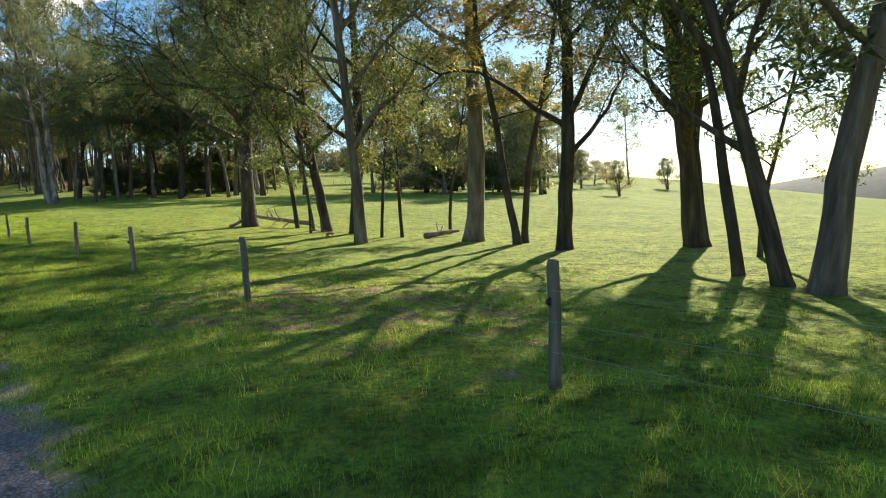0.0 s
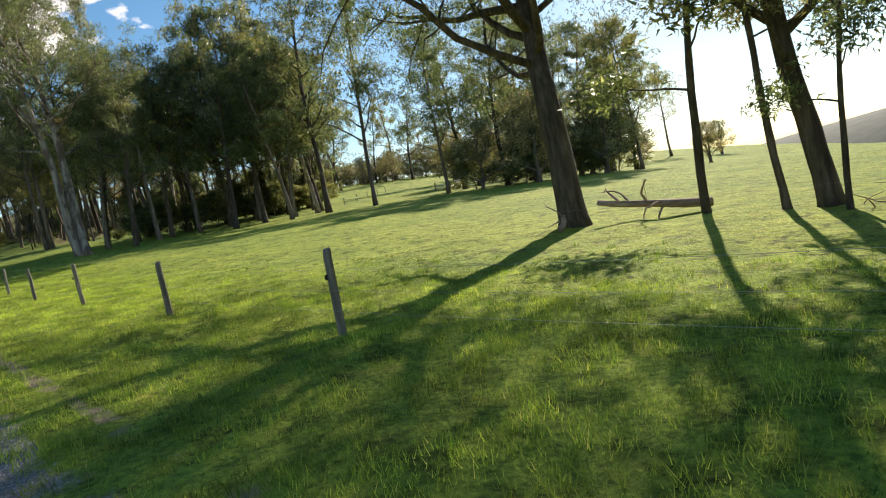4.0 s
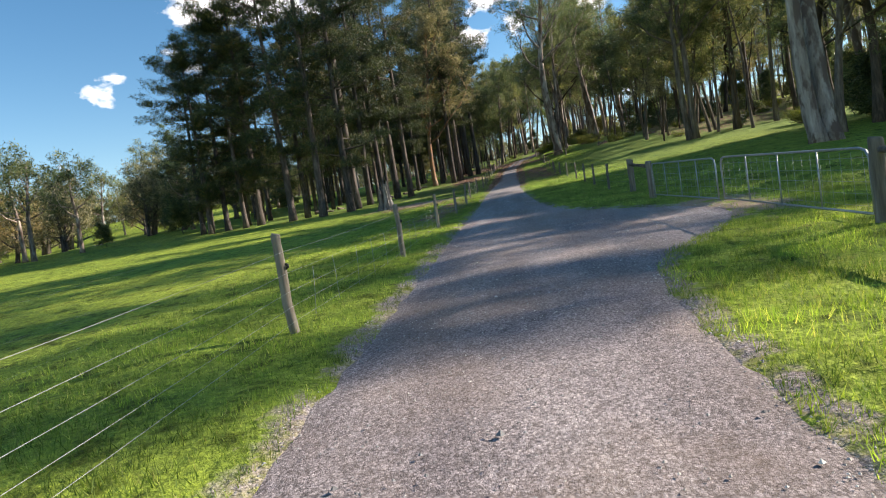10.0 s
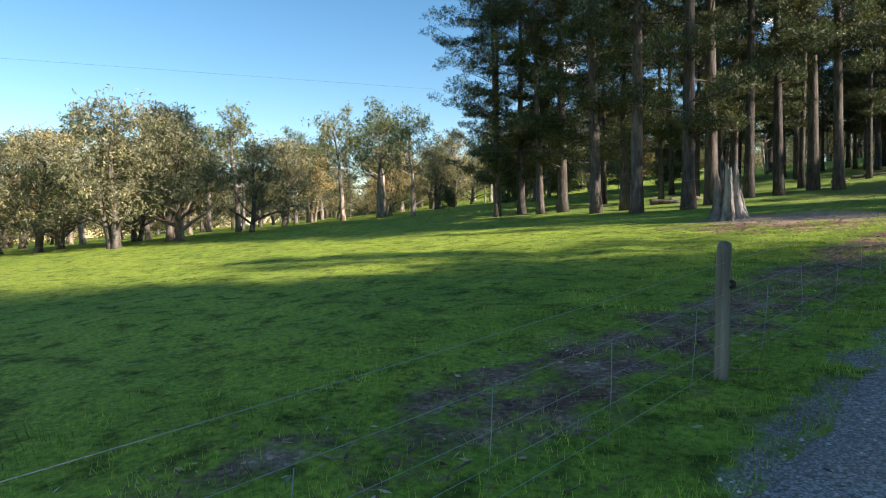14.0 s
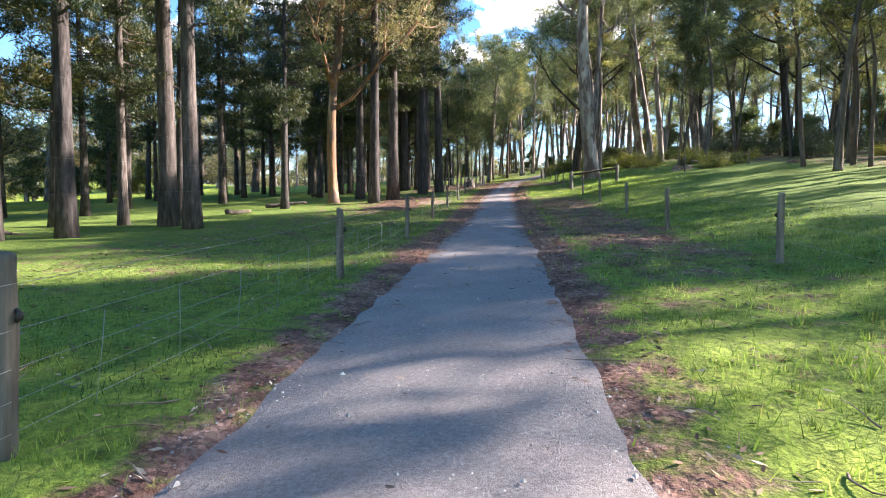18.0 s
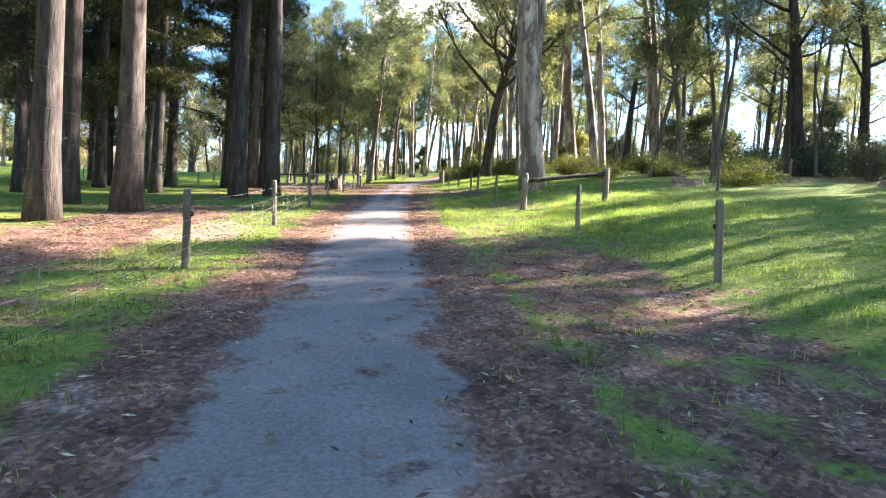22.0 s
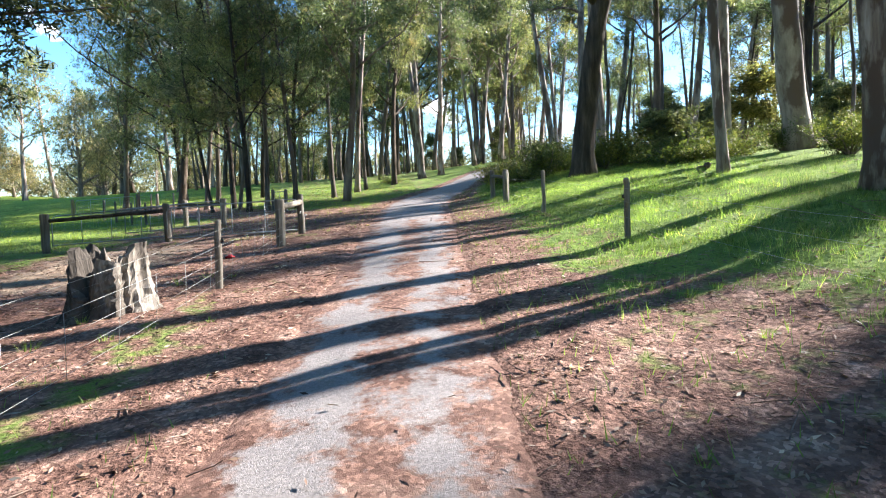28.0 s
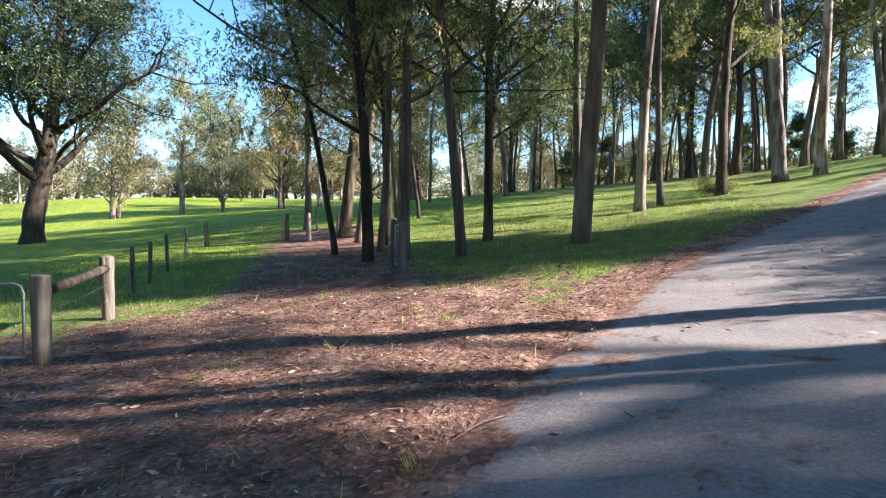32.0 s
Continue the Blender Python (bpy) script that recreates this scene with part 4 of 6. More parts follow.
WOOD = "trees of the wood above the lane"
for kind, x, y, s in [
    ("crown", 13.0, 86.0, (1.0, 0.98)), ("dark_a", 17.8, 86.8, (0.7, 0.85)), ("dark_c", 21.5, 90.8, (0.8, 0.85)), ("dark_b", 23.7, 93.2, (0.7, 0.75)),
    # The first three of this row are added to shade the lane.
    ("edge_a", 47.5, 85.5, (0.9, 1.3)), ("edge_a", 35.0, 85.6, (0.75, 0.85)), ("edge_b", 41.0, 86.8, (0.9, 1.15)), ("dark_b", 28.7, 87.2, (0.8, 0.72)), ("dark_a", 33.5, 89.5, (1.0, 0.95)), ("edge_a", 38.2, 90.5, (1.0, 0.9)), ("dark_b", 44.4, 93.9, (0.9, 0.9)),
    ("dark_c", 15.5, 116.3, (1.0, 1.0)), ("edge_b", 20.5, 95, (0.8, 0.78)), ("edge_a", 26.5, 92.0, (0.85, 0.82)), ("edge_b", 31.5, 94.5, (0.85, 0.84)), ("edge_a", 36.0, 95.5, 0.95), ("edge_b", 41.5, 97.5, 0.95), ("edge_a", 46.5, 99, 0.9), ("edge_a", 16.5, 91.5, (0.7, 0.78)), ("edge_b", 43, 103, 0.95), ("edge_a", 35, 101, 1.0), ("edge_b", 28, 99.5, (0.9, 0.85)), ("gum_c", 25.5, 104.0, (1.0, 1.0)),
    ("tower", 5.45, 153.9, (1.15, 1.2)), ("gum_a", 6.2, 159.0, (0.75, 1.25)), ("bough", 7.4, 181.0, (1.15, 1.2)), ("gum_c", 15.0, 176.2, (1.7, 1.1)), ("gum_b", 7.9, 164.2, (0.62, 0.95)), ("gum_c", 14.0, 167.8, (1.1, 1.1)),
    ("gum_b", 18.8, 167.0, (0.85, 0.95)), ("dark_c", 27.0, 178.5, (0.9, 0.9)), ("gum_a", 16.2, 172.4, (0.9, 1.0)), ("gum_a", 14.2, 180.5, (1.0, 1.05)), ("gum_a", 10.4, 186.5, (0.8, 1.05)),
    ("gum_c", 8.5, 170.8, (0.55, 0.9)), ("pole_b", 7.2, 163.0, (0.9, 0.9)), ("gum_a", 12.8, 197.0, (0.9, 1.0)), ("gum_c", 11.6, 200.5, (0.9, 1.0)),
]:
    plant(kind, x, y, s, group=WOOD)

for k in range(4, 10):
    x = 18.5 + 3.9 * k
    y = 86.0 + (x + 2) * 0.4 + 1.2 * math.sin(k * 2.1)
    plant("edge_a" if k % 2 else "edge_b", x, y, (0.85, 0.82 if x < 34 else 1.15 + 0.08 * math.sin(k * 1.3)), group=WOOD)
    plant("young_a", x + 2.0, y + 1.5, (1.1, 0.8 + 0.15 * math.sin(k * 2.9)), group=WOOD)
for k in range(9):
    plant("young_b", 22.5 + 3.1 * k, 98.5 + 0.55 * k + 1.2 * math.sin(k * 1.9), (1.0, 0.7 + 0.12 * math.sin(k * 2.3)), group=WOOD)
# The three poles near y 186 are added to shade the bend.
for kind, x, y, s in [("edge_a", 16.0, 116.2, (0.95, 1.45)), ("edge_b", 20.5, 118.0, (0.85, 1.45)), ("edge_a", 25.0, 119.8, (0.6, 1.5)), ("pole_a", 20.0, 185.0, 0.9), ("pole_b", 27.0, 188.0, 0.9), ("pole_a", 23.5, 186.4, 0.95), ("gum_a", 11.5, 224, 1.0), ("dark_c", 14.0, 229, 1.0), ("gum_c", 13.0, 236, 1.1), ("gum_a", 17.0, 240, 1.0), ("dark_a", 16.0, 250, 1.1), ("gum_c", 20.0, 252, 1.1), ("young_a", 12.5, 231, 0.55), ("young_a", 15.5, 238, 0.7), ("gum_b", 10.0, 232, 0.9), ("gum_a", 14.8, 233, 0.9), ("dark_c", 11.6, 241, 1.1)]:
    plant(kind, x, y, s, group=WOOD)

PINES = "pines of the plantation"
for kind, x, y, s in [
    ("pine_edge", -31.3, 108.0, 0.78), ("pine_edge", -30.4, 109.6, 0.84), ("pine_c", -28.3, 109.2, 0.9), ("pine_edge", -27.2, 110.2, 1.0), ("pine_edge", -22.8, 107.6, 1.0),
    ("pine_c", -22.1, 109.6, 1.0), ("pine_edge", -33.4, 110.2, 0.72), ("pine_edge", -17.2, 107.7, 1.0), ("pine_b", -17.6, 111.4, 1.0), ("pine_a", -19.4, 106.3, 1.0),
    ("pine_dead", -23.6, 122.3, 1.0), ("pine_dead", -24.3, 121.8, 0.9), ("pine_a", -17.7, 116.9, 0.95), ("pine_a", -16.5, 118.6, 0.9), ("pine_c", -18.4, 124.2, 0.75), ("pine_dead", -18.1, 128.0, 1.0),
    ("pine_b", -16.0, 123.6, 0.95), ("pine_a", -14.1, 122.0, 0.95), ("pine_c", -21.6, 124.3, 1.0), ("pine_c", -15.1, 134.0, 0.8), ("pine_a", -32.6, 122.4, 1.0), ("pine_c", -31.0, 121.0, 0.9),
    ("pine_c", -12.9, 143.2, 1.1), ("pine_a", -9.2, 150.2, (1.1, 1.2)), ("pine_b", -13.0, 163.0, 1.1), ("pine_c", -13.9, 166.9, 1.1), ("pine_b", -10.7, 163.6, (1.1, 1.2)), ("pine_a", -11.5, 163.3, 1.1), ("pine_edge", -13.6, 168.6, (1.15, 0.9)),
    ("pine_a", -17.0, 163.8, 1.05), ("pine_c", -18.2, 160.2, 0.95), ("pine_a", -26.5, 136.2, 1.0),
]:
    wide, tall = s if isinstance(s, tuple) else (s, s)
    plant(kind, x, y, (wide, tall * (1.25 if x > -21 else 1.0)), group=PINES)
plant("orange", -13.3, 137.8, (1.0, 1.0), 0, group=WOOD)

FIELD = "trees on the far side of the paddock"
for kind, x, y, s in [
    ("field_a", -47.4, 87.0, 1.05), ("field_b", -55.2, 83.6, 1.05), ("field_b", -49.2, 92.0, 1.1), ("field_a", -52.3, 92.2, 1.15), ("field_b", -56.3, 100.6, 1.0), ("field_a", -58, 94, 1.2),
    ("field_b", -62, 86, 1.2), ("field_a", -66, 93, 1.1), ("field_b", -54.5, 78, 0.9), ("field_a", -60, 76, 1.1), ("field_b", -66, 82, 1.2), ("field_c", -63, 102, 1.1), ("field_a", -70, 74, 1.2),
    ("field_c", -53.5, 118.0, 1.0), ("field_c", -60, 118, 1.15), ("field_c", -66, 123, 1.2), ("field_c", -73, 121, 1.3), ("field_a", -82, 134, 1.0), ("field_c", -85, 120, 1.2), ("field_c", -96, 128, 1.3),
    ("field_a", -102, 112, 1.4), ("field_c", -112, 140, 1.4), ("field_b", -98, 98, 1.5), ("field_a", -90, 86, 1.4), ("field_c", -118, 105, 1.5), ("field_b", -95, 70, 1.4), ("field_a", -110, 84, 1.5),
    ("gum_c", -129, 174, 0.9), ("field_c", -141, 184, 1.3), ("field_c", -120, 160, 1.3), ("field_c", -76, 108, 1.0),
]:
    plant(kind, x, y, s, group=FIELD)

GLADE = "trees beside the second track"
for kind, x, y, s in [
    ("dense", -45.0, 198.0, (1.75, 1.55)), ("glade_b", -22.3, 200.2, (1.05, 1.05)), ("sweep", -16.7, 196.1, (1.0, 1.05)), ("glade_b", -14.3, 193.9, (0.9, 1.05)), ("glade_b", -19.5, 205.5, (1.0, 1.1)), ("glade_a", -12.5, 203.0, (1.0, 1.1)), ("dark_c", -14.6, 197.6, (0.6, 0.9)),
    ("glade_a", -10.2, 188.6, (0.8, 1.0)), ("dark_c", -9.2, 188.9, (0.5, 1.0)), ("glade_b", -7.5, 189.2, (0.8, 1.0)), ("dark_c", -6.0, 196.4, (0.55, 1.0)), ("gum_c", -4.6, 201.0, (0.7, 1.0)),
    ("dark_c", -4.0, 203.4, (0.5, 1.0)), ("dark_a", -1.6, 206.8, (0.75, 1.0)), ("gum_b", 1.5, 213.5, (0.8, 0.9)), ("gum_a", 3.4, 215.0, (0.8, 1.0)), ("glade_a", -12.2, 192.8, (0.9, 1.0)), ("gum_c", 8.6, 226.0, (0.9, 1.0)),
    ("pole_a", -11.4, 191.0, (1.0, 1.0)), ("pole_c", -12.9, 190.6, (1.1, 0.9)), ("glade_a", -8.2, 192.7, (0.8, 1.05)), ("glade_a", -17.8, 199.5, (0.9, 0.95)), ("gum_a", 20.6, 231.0, (0.8, 1.0)),
    ("edge_a", -3.0, 217.5, 0.9), ("edge_b", 1.6, 221.5, 0.95), ("edge_a", -8.0, 225.0, 0.95), ("edge_b", -1.2, 230.0, 1.0), ("edge_a", 4.2, 235.0, 1.0), ("edge_b", -5.5, 239.0, 1.0),
]:
    plant(kind, x, y, s, group=GLADE)

rng = np.random.default_rng(5)


def open_field(x, y):
    """The sunlit paddock past the second track, and the gaps that let the sun onto it."""
    along, away = math.degrees(math.atan2(-1.3 - x, y - 169)), math.hypot(x + 1.3, y - 169)
    m = y - (x + 2) / 2.5
    return (30 < along < 66 and 42 < away < 150) or (x > -26 and y > 185 and 196 < m < 203) or (x > 4 and 176.3 < m < 178.9)


def thicket(kinds, weights, box, number, gap, fits, scales=(0.8, 1.15), group=""):
    done = tries = 0
    while done < number and tries < number * 30:
        tries += 1
        x, y = rng.uniform(box[0], box[1]), rng.uniform(box[2], box[3])
        if fits(x, y) and clear(x, y, gap):
            s = rng.uniform(*scales)
            kind, wide, turn = str(rng.choice(kinds, p=weights)), s * rng.uniform(0.9, 1.15), rng.uniform(0, 360)
            if open_field(x, y):
                planted.append((x, y))
            else:
                plant(kind, x, y, (wide, s), turn, group=group)
            done += 1


def off_road(x, y, gap):
    l, r = edges(y)
    return x < l - gap or x > r + gap


def sunny(x, y, more=0.0):
    """Whether a tree here leaves the lane's open stretches in the sun."""
    back = (x + 2) / math.tan(SUN_AZ)
    return not any(abs(y - back - m) < w + more for m, w in ((99.0, 4.5), (139.5, 3.2), (148, 1.5), (210, 5), (221, 6), (115, 1.2), (157.5, 1.6), (162.5, 1.6), (168, 1.4), (173.5, 2.0), (181.4, 1.4), (186, 1.4)))


thicket(["dark_a", "dark_b", "dark_c", "gum_a"], [0.3, 0.25, 0.25, 0.2], (10, 48, 90, 130), 12, 3.4,
        lambda x, y: x > 14 + max(0, (104 - y) * 0.3) and y > 88 + 0.05 * x and x < 46 and sunny(x, y, 3.5) and y - (x + 2) / 2.5 < 112, group=WOOD)
thicket(["dark_c", "gum_a", "gum_c"], [0.36, 0.34, 0.3], (9, 48, 128, 250), 18, 3.0,
        lambda x, y: off_road(x, y, 7) and x > 14 + max(0, (150 - y) * 0.14) and sunny(x, y, 3.0) and y - (x + 2) / 2.5 > 134, group=WOOD)
thicket(["pole_a", "pole_b", "pole_c"], [0.4, 0.4, 0.2], (11, 50, 100, 250), 80, 2.0,
        lambda x, y: off_road(x, y, 7) and x > 14 + max(0, (150 - y) * 0.14) and sunny(x, y, 1.6) and not (x > 21 and 103 < y - (x + 2) / 2.5 < 133), group=WOOD)
thicket(["dark_a", "dark_b", "dark_c", "gum_a"], [0.3, 0.25, 0.3, 0.15], (50, 78, 104, 250), 34, 3.0, lambda x, y: y > 100 + (x - 50) * 1.6 and not 100 < y - (x + 2) / 2.5 < 132, (0.8, 1.05), WOOD)
thicket(["lane_a", "pole_c"], [0.6, 0.4], (15.0, 21.5, 110, 143), 20, 2.6, lambda x, y: 108 < y - (x + 2) / 2.5 < 133, (0.8, 1.1), WOOD)
# Added trees whose crowns shade the lane between its sunny stretches.
for kind, x, y, s in [("dark_b", 24, 158, 1.0), ("dark_a", 30, 160, 1.0), ("dark_b", 27.5, 163.5, 0.95), ("dark_a", 35, 163, 1.0), ("dark_c", 30, 139, 1.0), ("dark_a", 26, 132.5, 1.0), ("dark_c", 33, 133, 1.0)]:
    plant(kind, x, y, s, group=WOOD)
thicket(["pine_a", "pine_b", "pine_c", "pine_dead"], [0.33, 0.27, 0.28, 0.12], (-40, -11, 112, 176), 30, 3.4,
        lambda x, y: x < -12.5 and not (x > -24 and y < 122) and not (-21 < x and 126 < y < 142), (0.68, 0.92), group=PINES)
thicket(["pole_a", "pole_b", "pole_c", "lane_a"], [0.34, 0.32, 0.22, 0.12], (-26, 3, 188, 262), 44, 1.8,
        lambda x, y: off_road(x, y, 3.0) and x > -8 - (y - 186) * 0.62 and (y < 205 or sunny(x, y, 0.5)), (0.95, 1.35), GLADE)
thicket(["dark_a", "gum_c", "field_b", "field_c", "field_a"], [0.15, 0.15, 0.25, 0.2, 0.25], (-150, -10, 240, 320), 120, 3.2, lambda x, y: x < -16, (0.9, 1.5), "far trees")
thicket(["dark_a", "gum_a", "dark_c"], [0.35, 0.3, 0.35], (-14, 70, 232, 300), 30, 3.2, lambda x, y: off_road(x, y, 4) and y - (x + 2) / 2.5 > 238, (0.8, 1.2), "far trees")
thicket(["field_c", "young_a", "field_a", "field_b"], [0.25, 0.15, 0.3, 0.3], (-170, -70, 60, 240), 95, 4.0, lambda x, y: x < -62, (1.0, 1.5), "far trees")
thicket(["field_c", "young_a", "field_a"], [0.4, 0.2, 0.4], (-62, -36, 132, 215), 22, 5.0, lambda x, y: not (y > 178 and x > -56), (0.9, 1.3), "far trees")
thicket(["dark_a", "dark_c", "field_b", "field_a"], [0.3, 0.2, 0.25, 0.25], (78, 190, 85, 200), 60, 5.0, lambda x, y: not 0.82 < (x + 1.5) / (y - 40) < 1.22 or y > 165, (0.9, 1.3), "far trees")

thicket(["gum_a", "dark_c", "gum_c"], [0.4, 0.3, 0.3], (-4, 40, 228, 266), 12, 2.6, lambda x, y: off_road(x, y, 2.2) and y > 232 + 0.4 * x, (0.9, 1.2), GLADE)
thicket(["young_a", "young_b"], [0.6, 0.4], (20, 60, 120, 250), 40, 2.6, lambda x, y: off_road(x, y, 9) and x > 22 + max(0, (150 - y) * 0.2), (0.6, 1.1), "young trees under the wood")
thicket(["young_a", "young_b"], [0.6, 0.4], (-30, 14, 240, 270), 8, 2.4, lambda x, y: off_road(x, y, 4.5), (0.5, 1.0), "young trees under the wood")
thicket(["young_a", "young_b"], [0.5, 0.5], (-60, -40, 126, 180), 8, 3.0, lambda x, y: True, (0.4, 0.9), "young trees under the wood")
for kind, x, y, s in [("shrub_a", 6.9, 186.2, 1.5), ("shrub_b", 8.6, 189.0, 1.5), ("shrub_a", 9.6, 192.6, 1.5), ("shrub_b", 11.2, 179.0, 1.4), ("shrub_b", 5.4, 185.0, 1.1), ("shrub_a", 10.8, 184.6, 1.5), ("shrub_b", 12.6, 178.0, 1.3), ("young_a", 16.6, 182.5, (0.9, 0.5)), ("young_b", 13.2, 184.4, (0.8, 0.45))]:
    plant(kind, x, y, s, group="young trees under the wood")
for kind, x, y, s in [
    ("shrub_a", 10.5, 163.5, 1.3), ("shrub_b", 12.0, 161.0, 1.3), ("shrub_a", 16.5, 164.5, 1.3), ("shrub_b", 15.5, 158.5, 1.2), ("shrub_a", 4.2, 187.5, 1.0), ("shrub_b", 5.6, 188.6, 1.0),
    ("shrub_a", 6.2, 190.2, 1.1), ("shrub_a", 9.6, 184.0, 1.1), ("shrub_b", 11.5, 182.3, 1.1), ("shrub_a", 14.5, 176.5, 1.0), ("shrub_dark", 22.0, 160.5, 1.3), ("shrub_dark", 24.5, 157.5, 1.3),
    ("shrub_dark", 26.5, 154.0, 1.2), ("shrub_dark", 19.5, 163.8, 1.1), ("shrub_b", -2.0, 209.0, 0.8), ("shrub_a", 12.4, 170.5, 1.0), ("shrub_dark", 12.5, 166.0, 0.7), ("shrub_b", 20.0, 158.0, 1.0),
]:
    plant(kind, x, y, s, group="shrubs under the trees")
thicket(["shrub_a", "shrub_b", "shrub_dark"], [0.4, 0.35, 0.25], (12, 40, 98, 225), 46, 1.6, lambda x, y: off_road(x, y, 6) and x > 13 + max(0, (150 - y) * 0.16), (0.6, 1.2), "shrubs under the trees")
for kind, x, y, s in [("lane_a", 17.2, 160.2, (1.0, 1.05)), ("lane_a", 21.0, 162.8, (1.0, 1.1)), ("lane_a", 14.6, 158.9, (0.9, 0.95))]:
    plant(kind, x, y, s, group=WOOD)
# dark_b and dark_c at the end are set on the bank to shade the lane.
for kind, x, y, s in [
    ("field_a", -72.0, 222.0, (1.3, 1.5)), ("field_c", -67.0, 228.0, (1.3, 1.7)), ("field_b", -61.5, 230.0, (1.2, 1.5)), ("field_a", -57.0, 236.0, (1.3, 1.8)), ("field_c", -52.0, 238.0, (1.2, 1.6)),
    ("field_b", -47.5, 243.5, (1.3, 1.8)), ("field_a", -42.0, 245.0, (1.2, 1.6)), ("field_c", -37.0, 249.0, (1.3, 1.8)), ("dark_b", 26.0, 191.0, (1.0, 1.0)), ("dark_c", 13.4, 186.4, (0.8, 0.75)),
]:
    plant(kind, x, y, s, group=GLADE)
for kind, x, y, s in [("pine_edge", -19.5, 160.5, 0.8), ("pine_c", -16.2, 158.0, 0.95), ("pine_edge", -22.5, 166.5, 0.85), ("sweep", -14.1, 170.3, (0.6, 0.95)), ("pine_b", -7.9, 151.4, (0.95, 1.2)), ("pine_a", -9.9, 140.6, (1.15, 1.25)), ("pine_a", -10.6, 137.6, (1.0, 1.2))]:
    plant(kind, x, y, s, group=GLADE if kind == "sweep" else PINES)


for k, (x, y) in enumerate([(21.5, 149.5), (23.5, 152.0), (25.0, 156.2), (26.8, 159.0), (28.5, 151.5), (30.5, 155.5), (24.0, 162.5), (27.5, 166.0), (31.5, 162.0), (20.8, 167.2), (23.2, 171.5), (28.0, 172.0), (33.0, 168.5), (34.5, 150.0), (36.0, 157.0)]):
    plant("shrub_dark", x, y, 1.1 + 0.35 * math.sin(k * 2.7), group="shrubs under the trees")
thicket(["pole_a", "pole_b", "pole_c"], [0.4, 0.4, 0.2], (47, 82, 140, 235), 60, 1.8, lambda x, y: off_road(x, y, 8), (0.85, 1.15), WOOD)


# ---- fences and gates ----
def post_mesh(seed, high, radius):
    r2 = np.random.default_rng(seed)
    s = Shape()
    z = np.array([-0.4, 0.0, 0.3, 0.6, 0.9, 0.97, 1.0]) * high
    z[0] = -0.35
    s.tube(np.stack([r2.normal(size=7) * 0.006, r2.normal(size=7) * 0.006, z], 1), radius * np.array([1.05, 1.05, 1.02, 0.99, 0.97, 0.95, 0.86]), 10, 0.025, r2)
    return s.mesh("post", POST)


THIN = [post_mesh(k, 1.14 + 0.02 * k, 0.058) for k in range(4)]
THICK = [post_mesh(10 + k, 1.2 + 0.03 * k, 0.105) for k in range(3)]


def line_mesh(points, radius, material, sides=5, name="wire"):
    s = Shape()
    s.tube(points, np.full(len(points), radius), sides)
    return s.mesh(name, material)


def insulator_mesh():
    s = Shape()
    s.tube([(0.0, 0, -0.03), (0.03, 0, -0.012), (0.03, 0, 0.012), (0.0, 0, 0.03)], [0.014, 0.02, 0.02, 0.014], 6)
    return s.mesh("insulator", INSULATOR)


KNOB = insulator_mesh()


def fence(label, places, strainers=(), wires=(0.22, 0.4, 0.58, 0.78, 1.02), droppers=0, knobs=0, side=1):
    """A wire fence along places (x, y), with a post at each."""
    thing = new("fence")
    tops = []
    for k, (x, y) in enumerate(places):
        z = float(surface(x, y))
        me = THICK[k % 3] if k in strainers else THIN[(k * 7 + 3) % 4]
        p = part("post", me, thing)
        p.matrix_basis = pose(x, y, z, 1.6 * math.sin(k * 2.3), 1.8 * math.sin(k * 1.7 + 1), k * 67)
        if knobs and k not in strainers and k % knobs == 0:
            q = part("insulator", KNOB, p, "black plastic wire insulator")
            q.matrix_basis = pose(0.055 * side * math.cos(radians(k * 67)), -0.055 * side * math.sin(radians(k * 67)), 0.80, 0, 0, -k * 67 if side > 0 else 180 - k * 67)
        tops.append((x, y, z))
    for w in wires:
        pts = []
        for (x, y, z), (x2, y2, z2) in zip(tops, tops[1:]):
            for f in (0, 0.25, 0.5, 0.75):
                pts.append((x + (x2 - x) * f + 0.05 * side, y + (y2 - y) * f, z + (z2 - z) * f + w - 0.10 * f * (1 - f)))
        pts.append((tops[-1][0] + 0.05 * side, tops[-1][1], tops[-1][2] + w))
        part("wire", line_mesh(pts, 0.002, WIRE), thing)
    if droppers:
        s = line_mesh([(0, 0, wires[0] - 0.02), (0.01, 0, 0.5), (0, 0.01, wires[-2] + 0.03)], 0.003, WIRE, 4, "dropper")
        for (x, y, z), (x2, y2, z2) in zip(tops[droppers:], tops[droppers + 1:]):
            for f in np.arange(0.1, 0.95, 0.16):
                d = part("dropper", s, thing)
                d.matrix_basis = pose(x + (x2 - x) * f + 0.05 * side, y + (y2 - y) * f, z + (z2 - z) * f - 0.05, 5 * math.sin(f * 40), 4 * math.cos(f * 57), 0)
    return tagged(thing, label, "fence")


LEFT = [(-4.5, y) for y in (10, 16.5, 23, 29.5, 36, 42.5)] + [(-4.55, 49.0), (-4.62, 55.5), (-4.68, 62.2), (-4.54, 68.35), (-4.72, 75.6), (-4.8, 82.5), (-4.95, 90.0), (-5.24, 96.85), (-5.18, 104.0),
        (-5.0, 110.2), (-5.1, 117.4), (-5.28, 125.0), (-5.3, 131.7), (-5.22, 138.0), (-5.16, 144.1), (-5.25, 151.4), (-5.0, 157.6), (-4.75, 163.5), (-4.7, 168.8)]
fence("old timber posts strung with plain wires beside the lane", LEFT, (24,), (0.14, 0.32, 0.5, 0.72, 0.98), 8, 1, 1)
